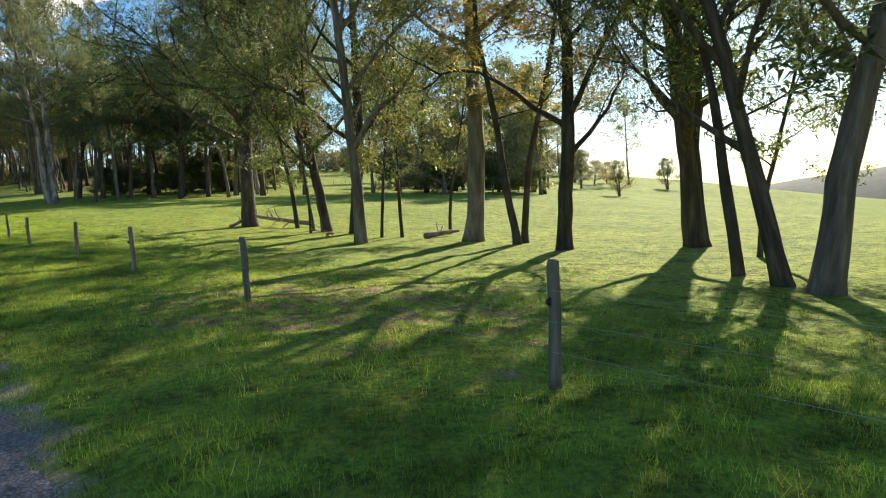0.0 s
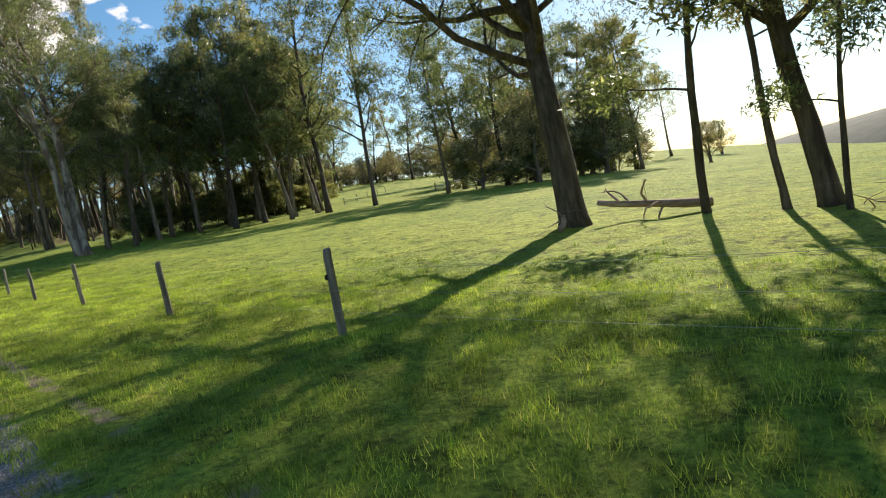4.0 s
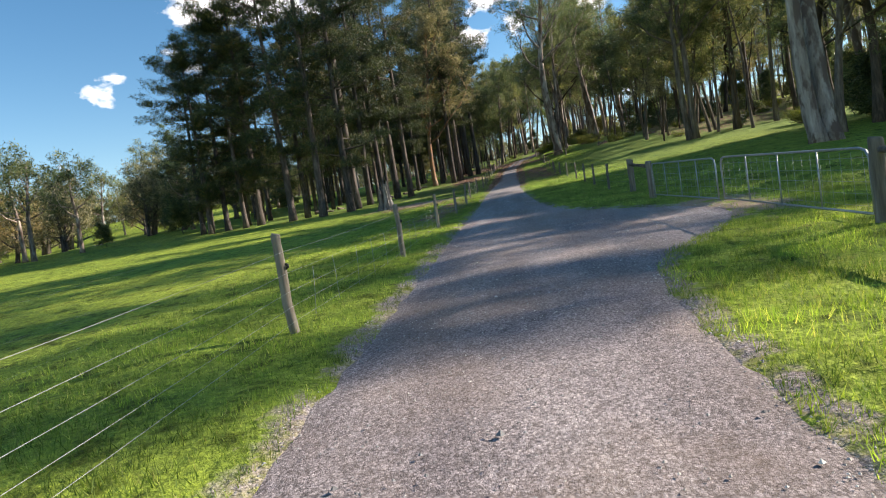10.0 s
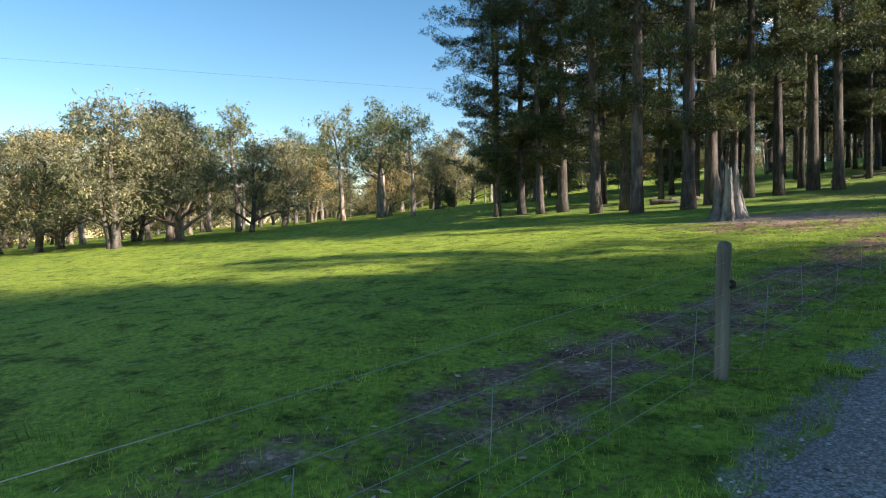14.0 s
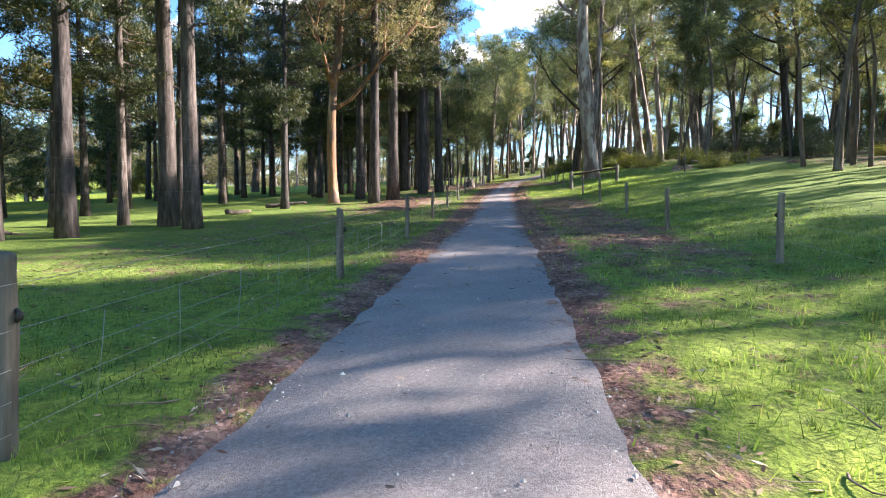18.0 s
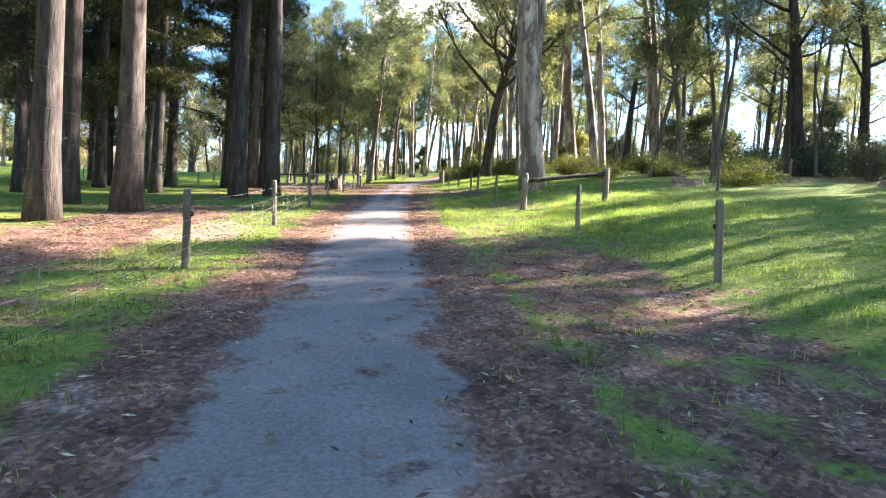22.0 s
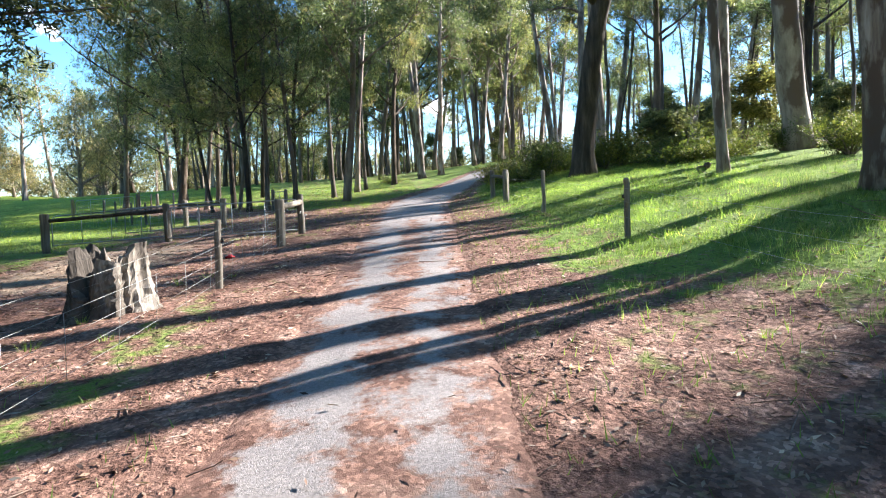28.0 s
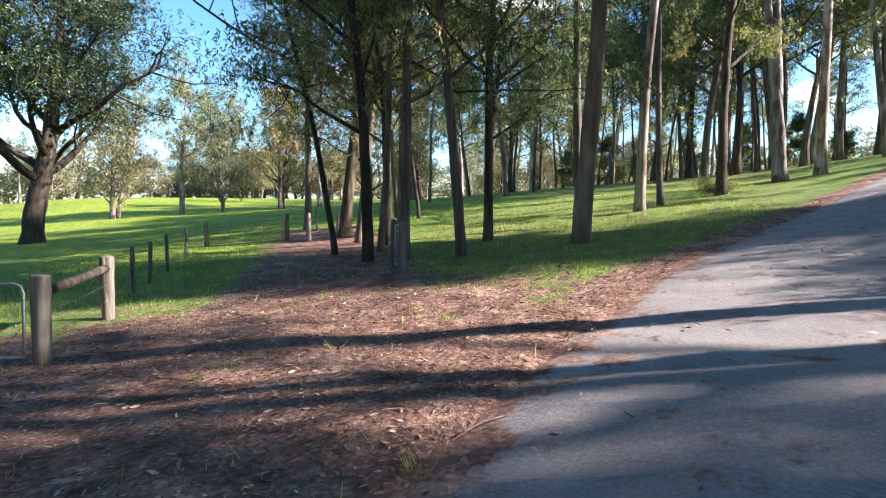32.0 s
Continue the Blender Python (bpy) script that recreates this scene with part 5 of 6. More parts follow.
fence("weathered timber posts with thin wires along the pasture", [(4.4, -9.5), (4.35, -3.2), (4.32, 3.2), (4.42, 9.9), (4.35, 16.8), (4.25, 23.3), (3.65, 29.7), (3.58, 35.9), (3.38, 42.3), (3.2, 48.55), (3.17, 54.5), (3.15, 60.4)],
      (11,), (0.35, 0.62, 0.9), 0, 2, -1)
fence("leaning timber posts and slack wires at the wood's edge", [(2.45, 78.6), (2.2, 82.8), (2.3, 88.4), (2.4, 93.6), (2.4, 98.9), (2.3, 105.0), (2.2, 111.2), (2.14, 117.65), (2.44, 124.4), (2.43, 130.7), (2.45, 137.1), (2.41, 142.9)],
      (0, 11), (0.4, 0.7, 0.95), 0, 3, -1)
fence("timber posts and wires below the tall gums", [(2.41, 142.9), (2.38, 148.2), (2.46, 154.0), (2.6, 157.6), (2.65, 164.2), (2.6, 170.2), (2.58, 175.7)][1:], (5,), (0.4, 0.7, 0.95), 0, 3, -1)
fence("timber posts of a cross fence on the grassy bank", [(5.72, 143.85), (10.7, 144.8), (16.8, 149.0), (23.4, 151.2)], (0,), (0.45, 0.75, 0.98))
fence("far paddock fence of timber posts", [(44.5, 92.5), (52, 99), (58.5, 104.5), (65, 110), (72, 116), (79, 122)], (), (0.5, 0.9))
fence("dark timber posts along the second track", [(-9.05, 179.2), (-11.5, 181.7), (-14.3, 184.2), (-15.6, 185.6), (-17.2, 187.4), (-18.8, 189.4), (-22.8, 193.8)], (0, 1, 6), (0.4, 0.7, 0.95))
fence("dark timber posts at the paddock's far corner", [(-19.4, 195.4), (-18.8, 196.2), (-18.0, 195.3), (-17.4, 196.6), (-20.9, 199.4)], (0, 2), (0.95,))
fence("wire fence with dark posts across the glade", [(-12.4, 172.2), (-19, 176), (-26, 181), (-34, 187), (-43, 192)], (0,), (0.4, 0.7, 0.95))
fence("short posts at the track's mouth", [(-7.7, 186.3), (-8.6, 187.4)], (0, 1), (0.5, 0.8))


def rail(label, a, b, height=(1.0, 1.0), radius=0.06, ends=True, short=1.0):
    """A timber rail between two thick posts."""
    thing = new("rail_stay")
    if ends:
        for k, (x, y) in enumerate((a, b)):
            p = part("post", THICK[k], thing)
            p.matrix_basis = pose(x, y, float(surface(x, y)), 1, -1.5, 40 * k) @ Matrix.Diagonal((1, 1, short, 1))
    r2 = np.random.default_rng(int(a[1]))
    t = np.linspace(0.02, 0.98, 7)
    za, zb = float(surface(*a)) + height[0], float(surface(*b)) + height[1]
    pts = np.stack([a[0] + (b[0] - a[0]) * t, a[1] + (b[1] - a[1]) * t, za + (zb - za) * t + r2.normal(size=7) * 0.006], 1)
    s = Shape()
    s.tube(pts, radius * (1 + 0.05 * r2.normal(size=7)), 9)
    part("rail", s.mesh("rail", BARK_DARK if "dark" in label else POST), thing)
    return tagged(thing, label, "fence")


rail("thick posts joined by a pale timber rail", (3.15, 60.4), (3.3, 64.8), (1.0, 1.05), 0.05)
rail("thick posts joined by a dark timber rail", (2.42, 75.2), (2.45, 78.6), (1.02, 1.02), 0.06)
# This rail's backlit shade is put into its dark bark colour.
rail("posts joined by a timber rail darkened as if backlit", (2.41, 142.9), (5.72, 143.85), (1.02, 1.0), 0.075, True, 0.94)
rail("two posts and a timber rail at the bend", (2.58, 175.7), (2.68, 179.3), (0.98, 0.98), 0.06)
corner = rail("corner posts braced by a stout bleached rail", (-4.7, 168.8), (-4.65, 171.9), (1.0, 0.98), 0.085)
for k, (dx, dy, h) in enumerate(((-0.02, -0.13, 0.62), (0.12, -0.02, 0.55))):
    tag = part("tag", line_mesh([(0, 0, 0), (0.012, 0, 0.03), (0.02, 0, 0.075)], 0.018, WHITE, 6, "tag"), corner, "small white plastic tag")
    tag.matrix_basis = pose(-4.65 + dx, 171.9 + dy, float(surface(-4.65, 171.9)) + h, 20, 30 * k, 40)
rail("posts joined by a dark round rail beside the gate", (-12.4, 172.2), (-9.05, 172.9), (0.98, 1.0), 0.06)
rail("low bleached rail between two dark posts", (-9.05, 179.2), (-11.5, 181.7), (0.95, 1.0), 0.07)


def gate(label, a, b, high=1.1, low=0.12, uprights=3, mesh_wires=5, round_end=1):
    """A pipe gate from a (the hinge) to b, with netting wires."""
    thing = new("farm_gate")
    za, zb = float(surface(*a)), float(surface(*b))
    d = math.dist(a, b)
    def at(f, h):
        return (a[0] + (b[0] - a[0]) * f, a[1] + (b[1] - a[1]) * f, za + (zb - za) * f + h)
    pts = [at(0, low), at(0, high * 0.6), at(0, high - 0.14), at(0.012, high - 0.04), at(0.04, high)] + [at(f, high) for f in np.linspace(0.1, 0.9, 6)]
    pts += [at(0.96, high), at(0.988, high - 0.04), at(1, high - 0.14), at(1, high * 0.6), at(1, low)]
    part("frame", line_mesh(pts, 0.021, GATE, 8, "frame"), thing)
    part("bottom_rail", line_mesh([at(0, low), at(0.5, low), at(1, low)], 0.02, GATE, 8, "rail"), thing)
    for k in range(uprights):
        f = (k + 1) / (uprights + 1)
        part("upright", line_mesh([at(f, low), at(f, 0.6), at(f, high)], 0.014, GATE, 6, "upright"), thing)
    for k in range(mesh_wires):
        h = low + (high - low) * (k + 0.6) / (mesh_wires + 0.4)
        part("wire", line_mesh([at(0, h), at(0.5, h - 0.01), at(1, h)], 0.0025, WIRE, 4), thing)
    s = line_mesh([(0, 0, 0), (0.004, 0, 0.3), (0, 0, high - low - 0.06)], 0.0022, WIRE, 4, "stay")
    for k in range(int(d / 0.28)):
        f = (k + 0.5) / int(d / 0.28)
        q = part("stay", s, thing)
        q.matrix_basis = pose(*at(f, low))
    return tagged(thing, label, "gate")


gate("grey pipe gate with wire netting, closed", (3.28, 64.95), (2.98, 70.3))
gate("grey pipe gate with wire netting, closed, on a dark post", (2.44, 75.05), (2.9, 70.45))
gate("grey pipe gate with wire netting across the side track", (-9.0, 172.75), (-4.75, 172.0), 1.08)
gate("grey pipe gate with wire netting standing open", (-9.1, 173.4), (-13.2, 174.0), 1.1)
gate("far pipe gate at the end of the side track", (-19.5, 195.2), (-22.7, 193.9), 1.1)
gate("short wire gate with a curved pipe top", (-7.75, 186.45), (-8.5, 187.3), 1.1, uprights=1)
gate("pipe gate beside the low rail", (-9.1, 179.0), (-12.6, 178.0), 1.1)


# ---- stumps, logs and small things ----
def stump_mesh(seed, high, radius, jag, hollow=0.0, taper=0.12, notch=0.0):
    """A broken stump: fluted sides, a ragged crest and a sunken heart."""
    r2 = np.random.default_rng(seed)
    n, m = 56, 18
    a = np.linspace(0, 2 * np.pi, n, endpoint=False)
    teeth = np.repeat(r2.uniform(-1, 1, n // 4), 4)
    crest = high * (1 + jag * (0.55 * np.sin(2 * a + seed) + 0.3 * np.sin(5 * a + 2) + 0.45 * teeth + r2.normal(size=n) * 0.12))
    crest = np.maximum(crest - notch * high * np.clip(1.4 - np.abs(((a - 4.2 + np.pi) % (2 * np.pi)) - np.pi) / 0.45, 0, 1), 0.3 * high)
    flute = 1 + 0.13 * np.sin(5 * a + 1) + 0.08 * np.sin(11 * a) + 0.035 * r2.normal(size=n)
    v = []
    for k in range(m + 1):
        t = k / m
        flare = 1 + 0.5 * (1 - t) ** 5 * (1 + 0.5 * np.sin(4 * a + seed))
        r = radius * (1 + (flute - 1) * (1.3 - 0.5 * t)) * flare * (1 - taper * t)
        v.append(np.stack([r * np.cos(a), r * np.sin(a), -0.2 + (crest + 0.2) * t], 1) + r2.normal(size=(n, 3)) * 0.022 * radius)
    for f, d in ((0.8, 0.03), (0.68, 0.12), (0.55, 0.2 + hollow), (0.3, 0.3 + hollow), (0.02, 0.34 + hollow)):
        r = radius * f * (1 - taper) * flute
        v.append(np.stack([r * np.cos(a), r * np.sin(a), crest * (1 - d) + r2.normal(size=n) * 0.04 * high], 1))
    v = np.array(v)
    k, j = np.meshgrid(np.arange(len(v) - 1), np.arange(n), indexing="ij")
    j2 = (j + 1) % n
    f = np.stack([k * n + j, k * n + j2, (k + 1) * n + j2, (k + 1) * n + j], -1).reshape(-1, 4)
    return mesh_of("stump", v.reshape(-1, 3), f, GREYED if high > 1 else CHAR)


for x, y, high, radius, jag, seed, label in ((-12.3, 100.8, 1.6, 0.6, 0.6, 3, "tall grey burnt stump with a jagged top"), (-5.95, 162.3, 0.88, 0.5, 0.3, 8, "hollow charred stump bleached at the rim")):
    ob = new("tree_stump", stump_mesh(seed, high, radius, jag, 0.25, *((0.36, 0.55) if high > 1 else (0.08, 0.5))))
    ob.matrix_basis = pose(x, y, float(surface(x, y)))
    tagged(ob, label, "stump")


def log(name, label, x, y, turn, length, radius, seed, branches=0, material=None, slope=0.0):
    r2 = np.random.default_rng(seed)
    thing = new(name)
    thing.matrix_basis = pose(x, y, float(surface(x, y)), 0, 0, turn)
    s = Shape()
    line = bent(r2, (-length / 2, 0, radius * 0.8), (1, 0, slope), length, 9, 0.06, 0)
    s.tube(line, radius * np.linspace(1.1, 0.55, 10), 9, 0.06, r2)
    part("trunk", s.mesh("trunk", material or DEADWOOD), thing)
    for k in range(branches):
        s = Shape()
        q = line[3 + k % 6]
        b = bent(r2, q, (0.6, r2.normal() * 0.8, 0.5 + 0.4 * r2.random()), length * r2.uniform(0.25, 0.5), 7, 0.28, -0.05)
        s.tube(b, radius * 0.35 * np.linspace(1, 0.2, 8), 5)
        part("branch", s.mesh("branch", material or DEADWOOD), thing)
    return tagged(thing, label, "log")


log("fallen_branch", "fallen dead branch with crooked twigs under a gum", 16.3, 31.6, 128, 3.4, 0.14, 1, 5, slope=0.1)
log("fallen_branch", "pale broken branch leaning on the grass", 14.5, 33.4, 20, 2.0, 0.09, 2, 4, slope=0.2)
log("fallen_branch", "tangle of dry twigs among the trees", 15.2, 25.6, 80, 2.6, 0.06, 3, 5)
log("fallen_branch", "broken bough lying in the grass", 18.6, 20.6, 10, 2.2, 0.14, 4, 2)
for k, (x, y, t, ln, r) in enumerate([(-22.2, 114.8, 20, 2.0, 0.2), (-21.0, 119.0, 60, 2.8, 0.14), (-19.6, 120.3, 10, 2.2, 0.12), (-17.4, 128.4, 30, 2.0, 0.16), (-16.2, 130.2, 75, 1.6, 0.13), (-15.3, 134.8, 15, 2.4, 0.12),
                                      (-23.8, 118.5, 95, 1.6, 0.1), (16.0, 157.5, 30, 2.6, 0.14), (9.2, 173.0, 60, 2.0, 0.1), (12.8, 152.6, 80, 2.2, 0.12)]):
    log("log", "weathered fallen log on the grass", x, y, t, ln, r, 20 + k, 1, BARK_GREY)
for k, (x, y, r) in enumerate([(11.9, 149.4, 0.75), (18.2, 144.6, 0.5), (14.2, 150.5, 0.4)]):
    ob = new("root_mound", stump_mesh(40 + k, r * 0.4, r, 0.3))
    ob.data.materials.clear()
    ob.data.materials.append(DEADWOOD)
    ob.matrix_basis = pose(x, y, float(surface(x, y)))
    tagged(ob, "low mound of old roots and brush", "brush heap")
s = Shape()
s.tube([(0, 0, 0.02), (0.06, 0.05, 0.05), (0.12, -0.02, 0.04), (0.2, 0.03, 0.03)], [0.03, 0.05, 0.045, 0.02], 8)
ob = new("plastic_bag", s.mesh("bag", RED))
ob.matrix_basis = pose(-5.6, 167.0, float(surface(-5.6, 167.0)), 0, 0, 30)
tagged(ob, "crumpled red plastic scrap on bare soil", "litter")

yard = new("stock_yard")
for k in range(5):
    for h in (0.35, 0.7, 1.05, 1.4):
        x, y = 70 + 3.1 * k, 97 - 0.6 * k
        z = float(surface(x, y))
        part("rail", line_mesh([(x, y, z + h), (x + 1.5, y - 0.3, z + h), (x + 3.0, y - 0.58, z + h)], 0.05, WHITE, 6, "rail"), yard)
    p = part("post", THICK[k % 3], yard)
    p.matrix_basis = pose(x, y, z) @ Matrix.Diagonal((1, 1, 1.3, 1))
tagged(yard, "white railed stock yard across the pasture", "stock yard")

hx, hy = np.linspace(-1, 1, 60), np.linspace(-1, 1, 30)
hv, hf = sheet(hx, hy, lambda x, y: np.clip(1 - x * x * (1 + 0.2 * np.sin(4 * x)) - y * y, -0.2, 1) + 0.03 * np.sin(9 * x + 1) + 0.015 * np.sin(23 * x))
hill = new("backdrop_hill", mesh_of("hill", hv * (900, 320, 72) , hf, HILL, True))
hill.matrix_basis = pose(1250, 60, -35, 0, 0, 75)
tagged(hill, "low wooded hill on the horizon", "hill", kind="structure")


# ---- grass, fallen leaves and stones ----
def scatter(number, box, rng):
    return rng.uniform(box[0], box[1], number), rng.uniform(box[2], box[3], number)


def blades(name, label, number, box, high, keep, rng, width=0.011, material=None):
    x, y = scatter(number, box, rng)
    ok = keep(x, y)
    clumpy = 0.5 + 0.5 * wave(x, y, 3.1, 4) + 0.45 * wave(x, y, 7.7, 8)
    ok &= rng.uniform(size=len(x)) < np.clip(0.25 + 1.1 * clumpy, 0.12, 1)
    x, y = x[ok], y[ok]
    z = surface(x, y) - 0.012
    tuft = 0.55 + 0.45 * wave(x, y, 2.0, 1) + 0.5 * wave(x, y, 5.3, 2)
    h = high * rng.uniform(0.45, 1.1, len(x)) * np.clip(0.7 + tuft, 0.35, 1.9)
    a, b = rng.uniform(0, 6.283, len(x)), rng.uniform(0, 6.283, len(x))
    w = width * rng.uniform(0.6, 1.4, len(x)) * 0.5
    lean = h * rng.uniform(0.1, 0.75, len(x))
    p = np.stack([x, y, z], 1)
    e = np.stack([np.cos(a) * w, np.sin(a) * w, 0 * w], 1)
    tip = p + np.stack([np.cos(b) * lean, np.sin(b) * lean, h], 1)
    v = np.stack([p - e, p + e, tip], 1).reshape(-1, 3)
    f = np.arange(len(v)).reshape(-1, 3)
    ob = new(name, mesh_of(name, v, f, material or BLADE))
    return tagged(ob, label, "grass", kind="stuff")


def grassy(reach, thin=0.0):
    def keep(x, y):
        l, r = edges(y)
        gap = np.maximum(l - x, x - r)
        litter, dirt, dry = cover(x, y)
        want = (1 - 0.93 * np.clip(1.6 * litter + 0.5 * wave(x, y, 1.3, 9) * (litter > 0.02), 0, 1)) * (1 - np.clip(1.4 * dirt, 0, 1)) * (1 - 0.35 * dry) * np.clip((reach - gap) / (0.5 * reach), 0.0, 1)
        return (gap > -0.1 + 0.12 * wave(x, y, 3.3, 2)) & (np.random.default_rng(3).uniform(size=len(x)) < want)
    return keep


def tussocks(name, label, number, box, high, keep, rng, each=24, wide=0.09, width=0.012, material=None):
    """Thick tufts of longer grass, each a fan of blades."""
    x, y = scatter(number, box, rng)
    ok = keep(x, y)
    ok &= rng.uniform(size=len(x)) < np.clip(0.35 + 0.8 * wave(x, y, 0.9, 3) + 0.5 * wave(x, y, 2.7, 6), 0.05, 1)
    x, y = x[ok], y[ok]
    size = rng.uniform(0.55, 1.25, len(x))
    x, y, size = (np.repeat(q, each) for q in (x, y, size))
    a, away = rng.uniform(0, 6.283, len(x)), np.sqrt(rng.uniform(size=len(x)))
    x, y = x + np.cos(a) * away * wide * size, y + np.sin(a) * away * wide * size
    z = surface(x, y) - 0.012
    h = high * size * rng.uniform(0.5, 1.1, len(x)) * (1 - 0.35 * away)
    b = a + rng.normal(size=len(x)) * 0.5
    lean = h * (0.25 + 0.7 * away) * rng.uniform(0.5, 1.2, len(x))
    w = width * rng.uniform(0.6, 1.4, len(x)) * 0.5
    e = np.stack([-np.sin(b) * w, np.cos(b) * w, 0 * w], 1)
    p = np.stack([x, y, z], 1)
    tip = p + np.stack([np.cos(b) * lean, np.sin(b) * lean, h], 1)
    v = np.stack([p - e, p + e, tip], 1).reshape(-1, 3)
    ob = new(name, mesh_of(name, v, np.arange(len(v)).reshape(-1, 3), material or BLADE))
    return tagged(ob, label, "grass", kind="stuff")


grass_rng = np.random.default_rng(17)
blades("grass", "short green pasture grass beside the lane", 760000, (-1, 9.5, -4, 70), 0.085, grassy(9.0), grass_rng, 0.008)
blades("grass", "short green grass along the fence", 240000, (-9, -3, 36, 100), 0.08, grassy(5.5), grass_rng, 0.008)
blades("grass", "green grass among leaf litter", 260000, (-2, 8.5, 70, 146), 0.10, grassy(9.5), grass_rng, 0.011, BLADE_WOOD)
blades("grass", "thin grass along the fence line", 140000, (-10, -3.5, 98, 160), 0.09, grassy(6.5), grass_rng, 0.011, BLADE_WOOD)
blades("grass", "long soft grass on the bank", 340000, (-1, 13, 136, 190), 0.13, grassy(13.0), grass_rng, 0.010, BLADE_WOOD)
blades("grass", "tufted grass at the track's mouth", 130000, (-26, 0, 172, 215), 0.14, grassy(26.0), grass_rng, 0.013, BLADE_WOOD)
tussocks("grass_tussocks", "lush tussocks in the pasture", 15000, (-0.5, 11, -2, 64), 0.125, grassy(11.0), grass_rng, 30, 0.11, 0.008)
tussocks("grass_tussocks", "ragged tufts along the lane's edge", 9000, (-5.6, 1.6, 24, 112), 0.10, grassy(2.2), grass_rng, 22, 0.08, 0.008)
tussocks("grass_tussocks", "tufts of grass on the shaded verge", 9000, (-8, 9, 100, 186), 0.18, grassy(9.0), grass_rng, 22, 0.09, 0.011, BLADE_WOOD)

lr = np.random.default_rng(23)
x, y = scatter(300000, (-12, 7, 74, 200), lr)
l, r = edges(y)
gap = np.maximum(l - x, x - r)
want = np.clip(cover(x, y)[0], 0, 1) * 0.9 + 0.03
want = np.where(gap < 0, np.where(gap > -0.35, 0.2, 0.03) * np.clip((y - 88) / 25, 0.15, 1), want)
ok = lr.uniform(size=len(x)) < want
x, y, gap = x[ok], y[ok], gap[ok]
z = np.where(gap < 0, ground(x, y) + 0.035, surface(x, y)) + 0.012
a, ln = lr.uniform(0, 6.283, len(x)), lr.uniform(0.014, 0.058, len(x))
p = np.stack([x, y, z], 1)
d = np.stack([np.cos(a) * ln, np.sin(a) * ln, lr.uniform(-0.2, 0.3, len(x)) * ln], 1)
e = np.stack([-np.sin(a) * ln * 0.24, np.cos(a) * ln * 0.24, lr.uniform(-0.2, 0.2, len(x)) * ln], 1)
v = np.stack([p - d, p + e, p + d, p - e], 1).reshape(-1, 3)
tagged(new("leaf_litter", mesh_of("leaf_litter", v, np.arange(len(v)).reshape(-1, 4), FALLEN)), "brown fallen gum leaves on the verge", "leaf litter", kind="stuff")


def pebbles(name, label, number, box, rng):
    """Loose stones on the lane, thickest at its edges; each a lopsided pointed block."""
    x, y = scatter(number, box, rng)
    l, r = edges(y)
    inside = np.minimum(x - l, r - x)
    ok = (inside > -0.3) & (rng.uniform(size=len(x)) < np.where(inside < 0.3, 0.9, 0.4))
    x, y = x[ok], y[ok]
    size = rng.gamma(2.0, 0.0024, len(x)) + 0.004
    p = np.stack([x, y, ground(x, y) + 0.006 + 0.035 * np.clip(inside[ok] / 1.2, 0, 1)], 1)
    corner = np.array([(1, 0, 0), (0, 1, 0), (-1, 0, 0), (0, -1, 0), (0, 0, 0.75)], float)
    v = p[:, None] + size[:, None, None] * corner * rng.uniform(0.6, 1.3, (len(x), 5, 1))
    f = np.array([(0, 1, 4), (1, 2, 4), (2, 3, 4), (3, 0, 4)])[None] + 5 * np.arange(len(x))[:, None, None]
    tagged(new(name, mesh_of(name, v.reshape(-1, 3), f.reshape(-1, 3), PEBBLE)), label, "gravel", kind="stuff")


pebbles("loose_gravel", "loose grey stones on the lane", 90000, (-5, 3, 24, 106), np.random.default_rng(53))


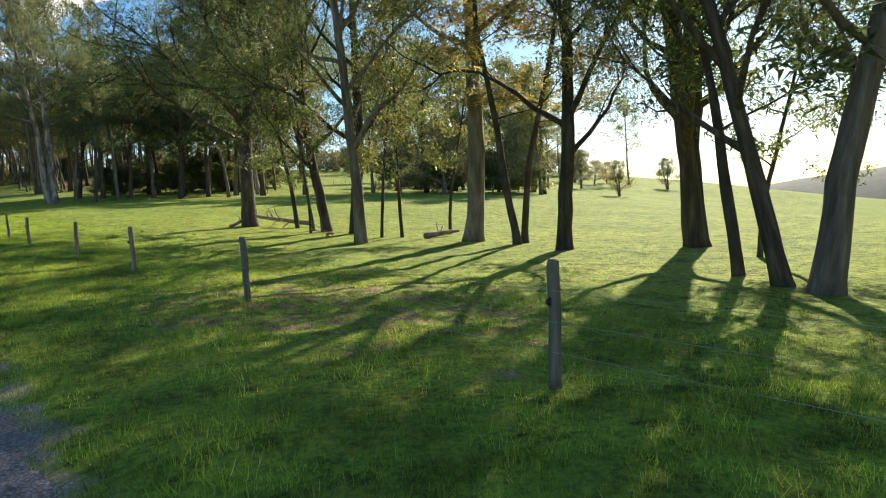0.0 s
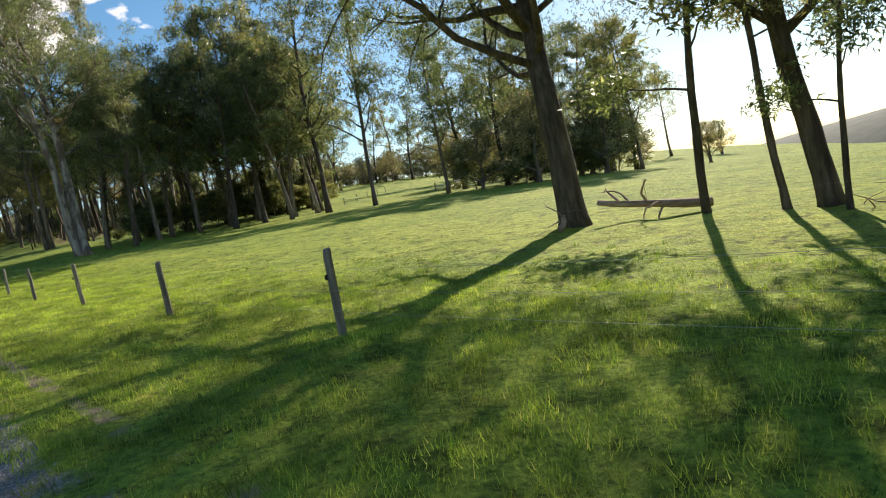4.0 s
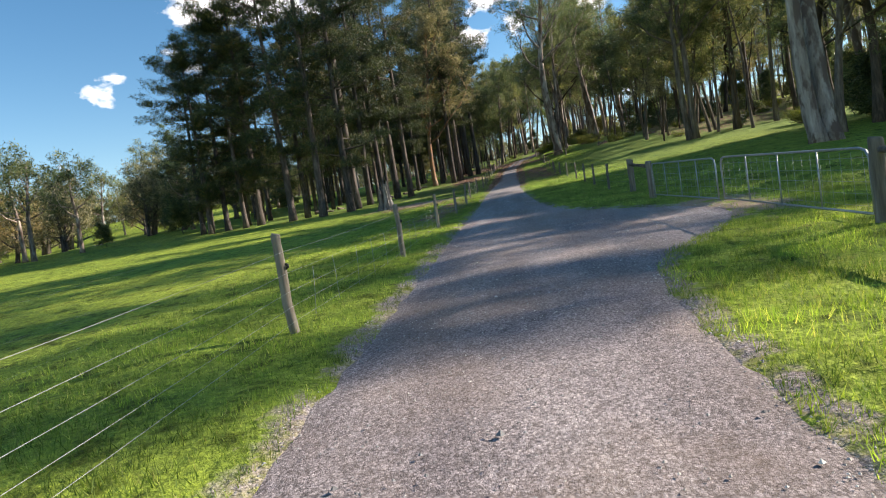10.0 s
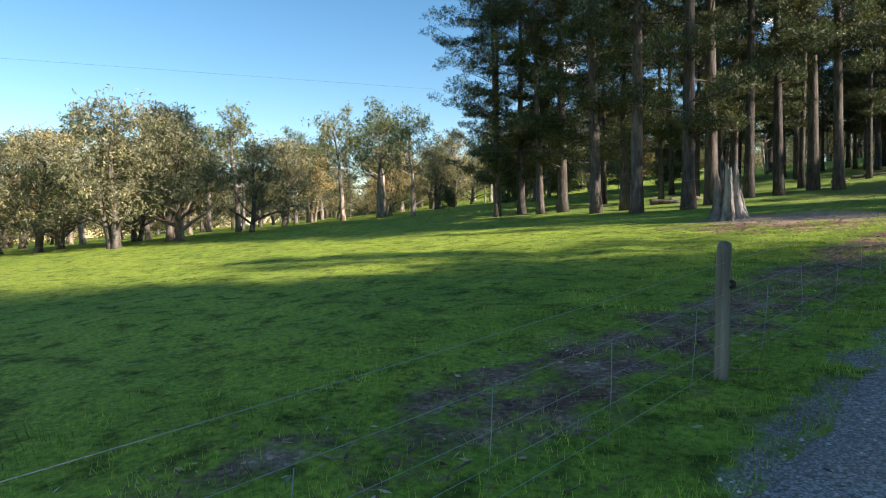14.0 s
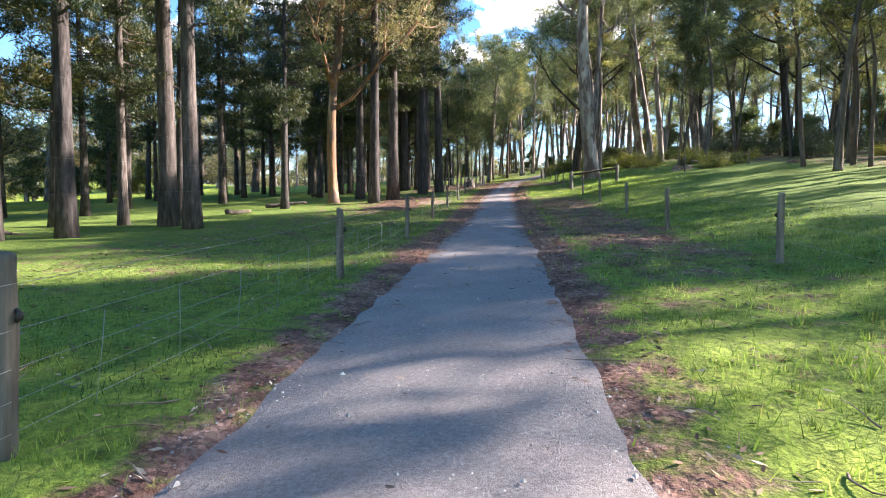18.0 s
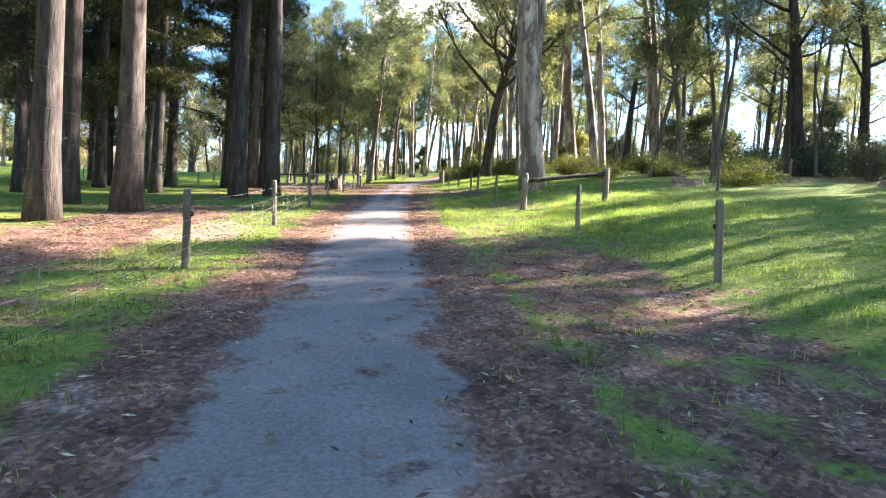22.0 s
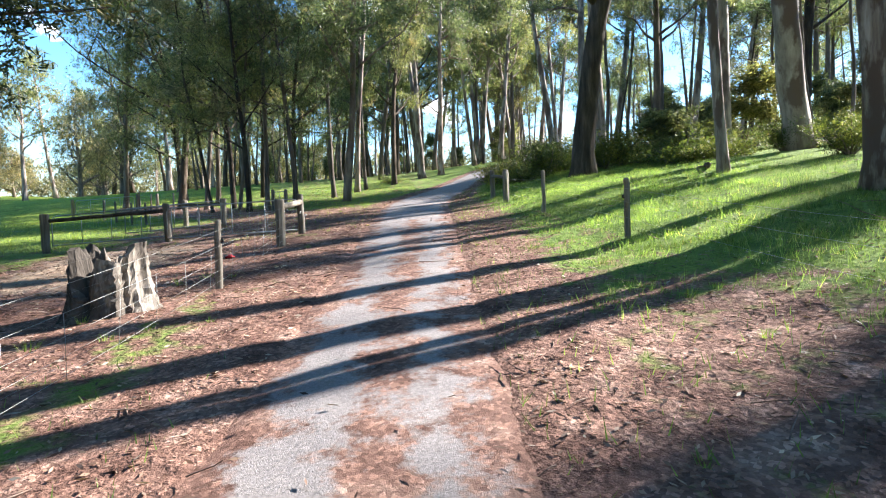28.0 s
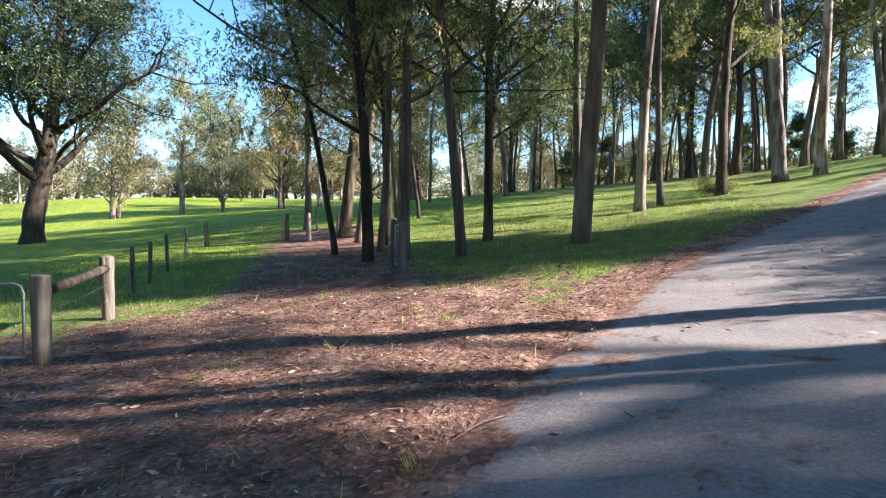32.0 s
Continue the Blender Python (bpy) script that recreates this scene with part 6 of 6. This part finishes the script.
def sticks(name, label, number, boxes, rng):
    s = Shape()
    for _ in range(number):
        x0, x1, y0, y1 = boxes[rng.integers(len(boxes))]
        x, y = rng.uniform(x0, x1), rng.uniform(y0, y1)
        l, r = edges(y)
        if l + 0.1 < x < r - 0.1 and rng.random() < 0.93:
            continue
        z = float(surface(x, y) if not l < x < r else ground(x, y) + 0.03) + 0.012
        a, ln = rng.uniform(0, 6.28), rng.gamma(2.0, 0.13) + 0.1
        line = bent(rng, (x, y, z), (math.cos(a), math.sin(a), rng.uniform(-0.02, 0.12)), ln, 4, 0.16, -0.015)
        s.tube(line, rng.uniform(0.003, 0.009) * np.linspace(1, 0.4, 5), 4, closed=False)
    tagged(new(name, s.mesh(name, DEADWOOD)), label, "sticks", kind="stuff")


sticks("fallen_sticks", "fallen sticks and bark strips on the verges", 2600,
       [(-6.5, -3.6, 72, 104), (-1.8, 4, 100, 146), (-7, -3.4, 104, 146), (-9, -2.6, 150, 176), (-2, 3, 150, 176), (-9, 1, 173, 190), (4, 12, 150, 176)], np.random.default_rng(31))


def far_wood(name, label, line, high, deep, number, size, rng):
    """A belt of distant trees along a line, seen only as a mass of leaves over trunks."""
    line = np.array(line, float)
    leg = np.concatenate([[0], np.cumsum(np.linalg.norm(np.diff(line, axis=0), axis=1))])
    t = rng.uniform(0, leg[-1], number)
    x = np.interp(t, leg, line[:, 0]) + rng.normal(size=number) * deep
    y = np.interp(t, leg, line[:, 1]) + rng.normal(size=number) * deep
    top = high * (0.8 + 0.25 * np.sin(t * 0.11) + 0.2 * np.sin(t * 0.37 + 1))
    c = np.stack([x, y, surface(x, y) + top * rng.uniform(0.03, 1.0, number) ** 0.8], 1)
    ob = new(name, leaf_mesh(name, c, 0.8, 8, size, size * 0.4, LEAF_OLIVE, rng, 0.3))
    tagged(ob, label, "woods", kind="stuff")


far_rng = np.random.default_rng(77)
far_wood("far_woods", "grey-green belt of woods beyond the paddocks", [(-165, 30), (-185, 140), (-160, 240), (-110, 325), (0, 345), (95, 320), (120, 245)], 11, 7, 7500, 1.5, far_rng)
far_wood("far_woods", "distant belt of woods behind the pasture", [(215, 150), (185, 175), (140, 185), (110, 205)], 11, 6, 2200, 1.4, far_rng)
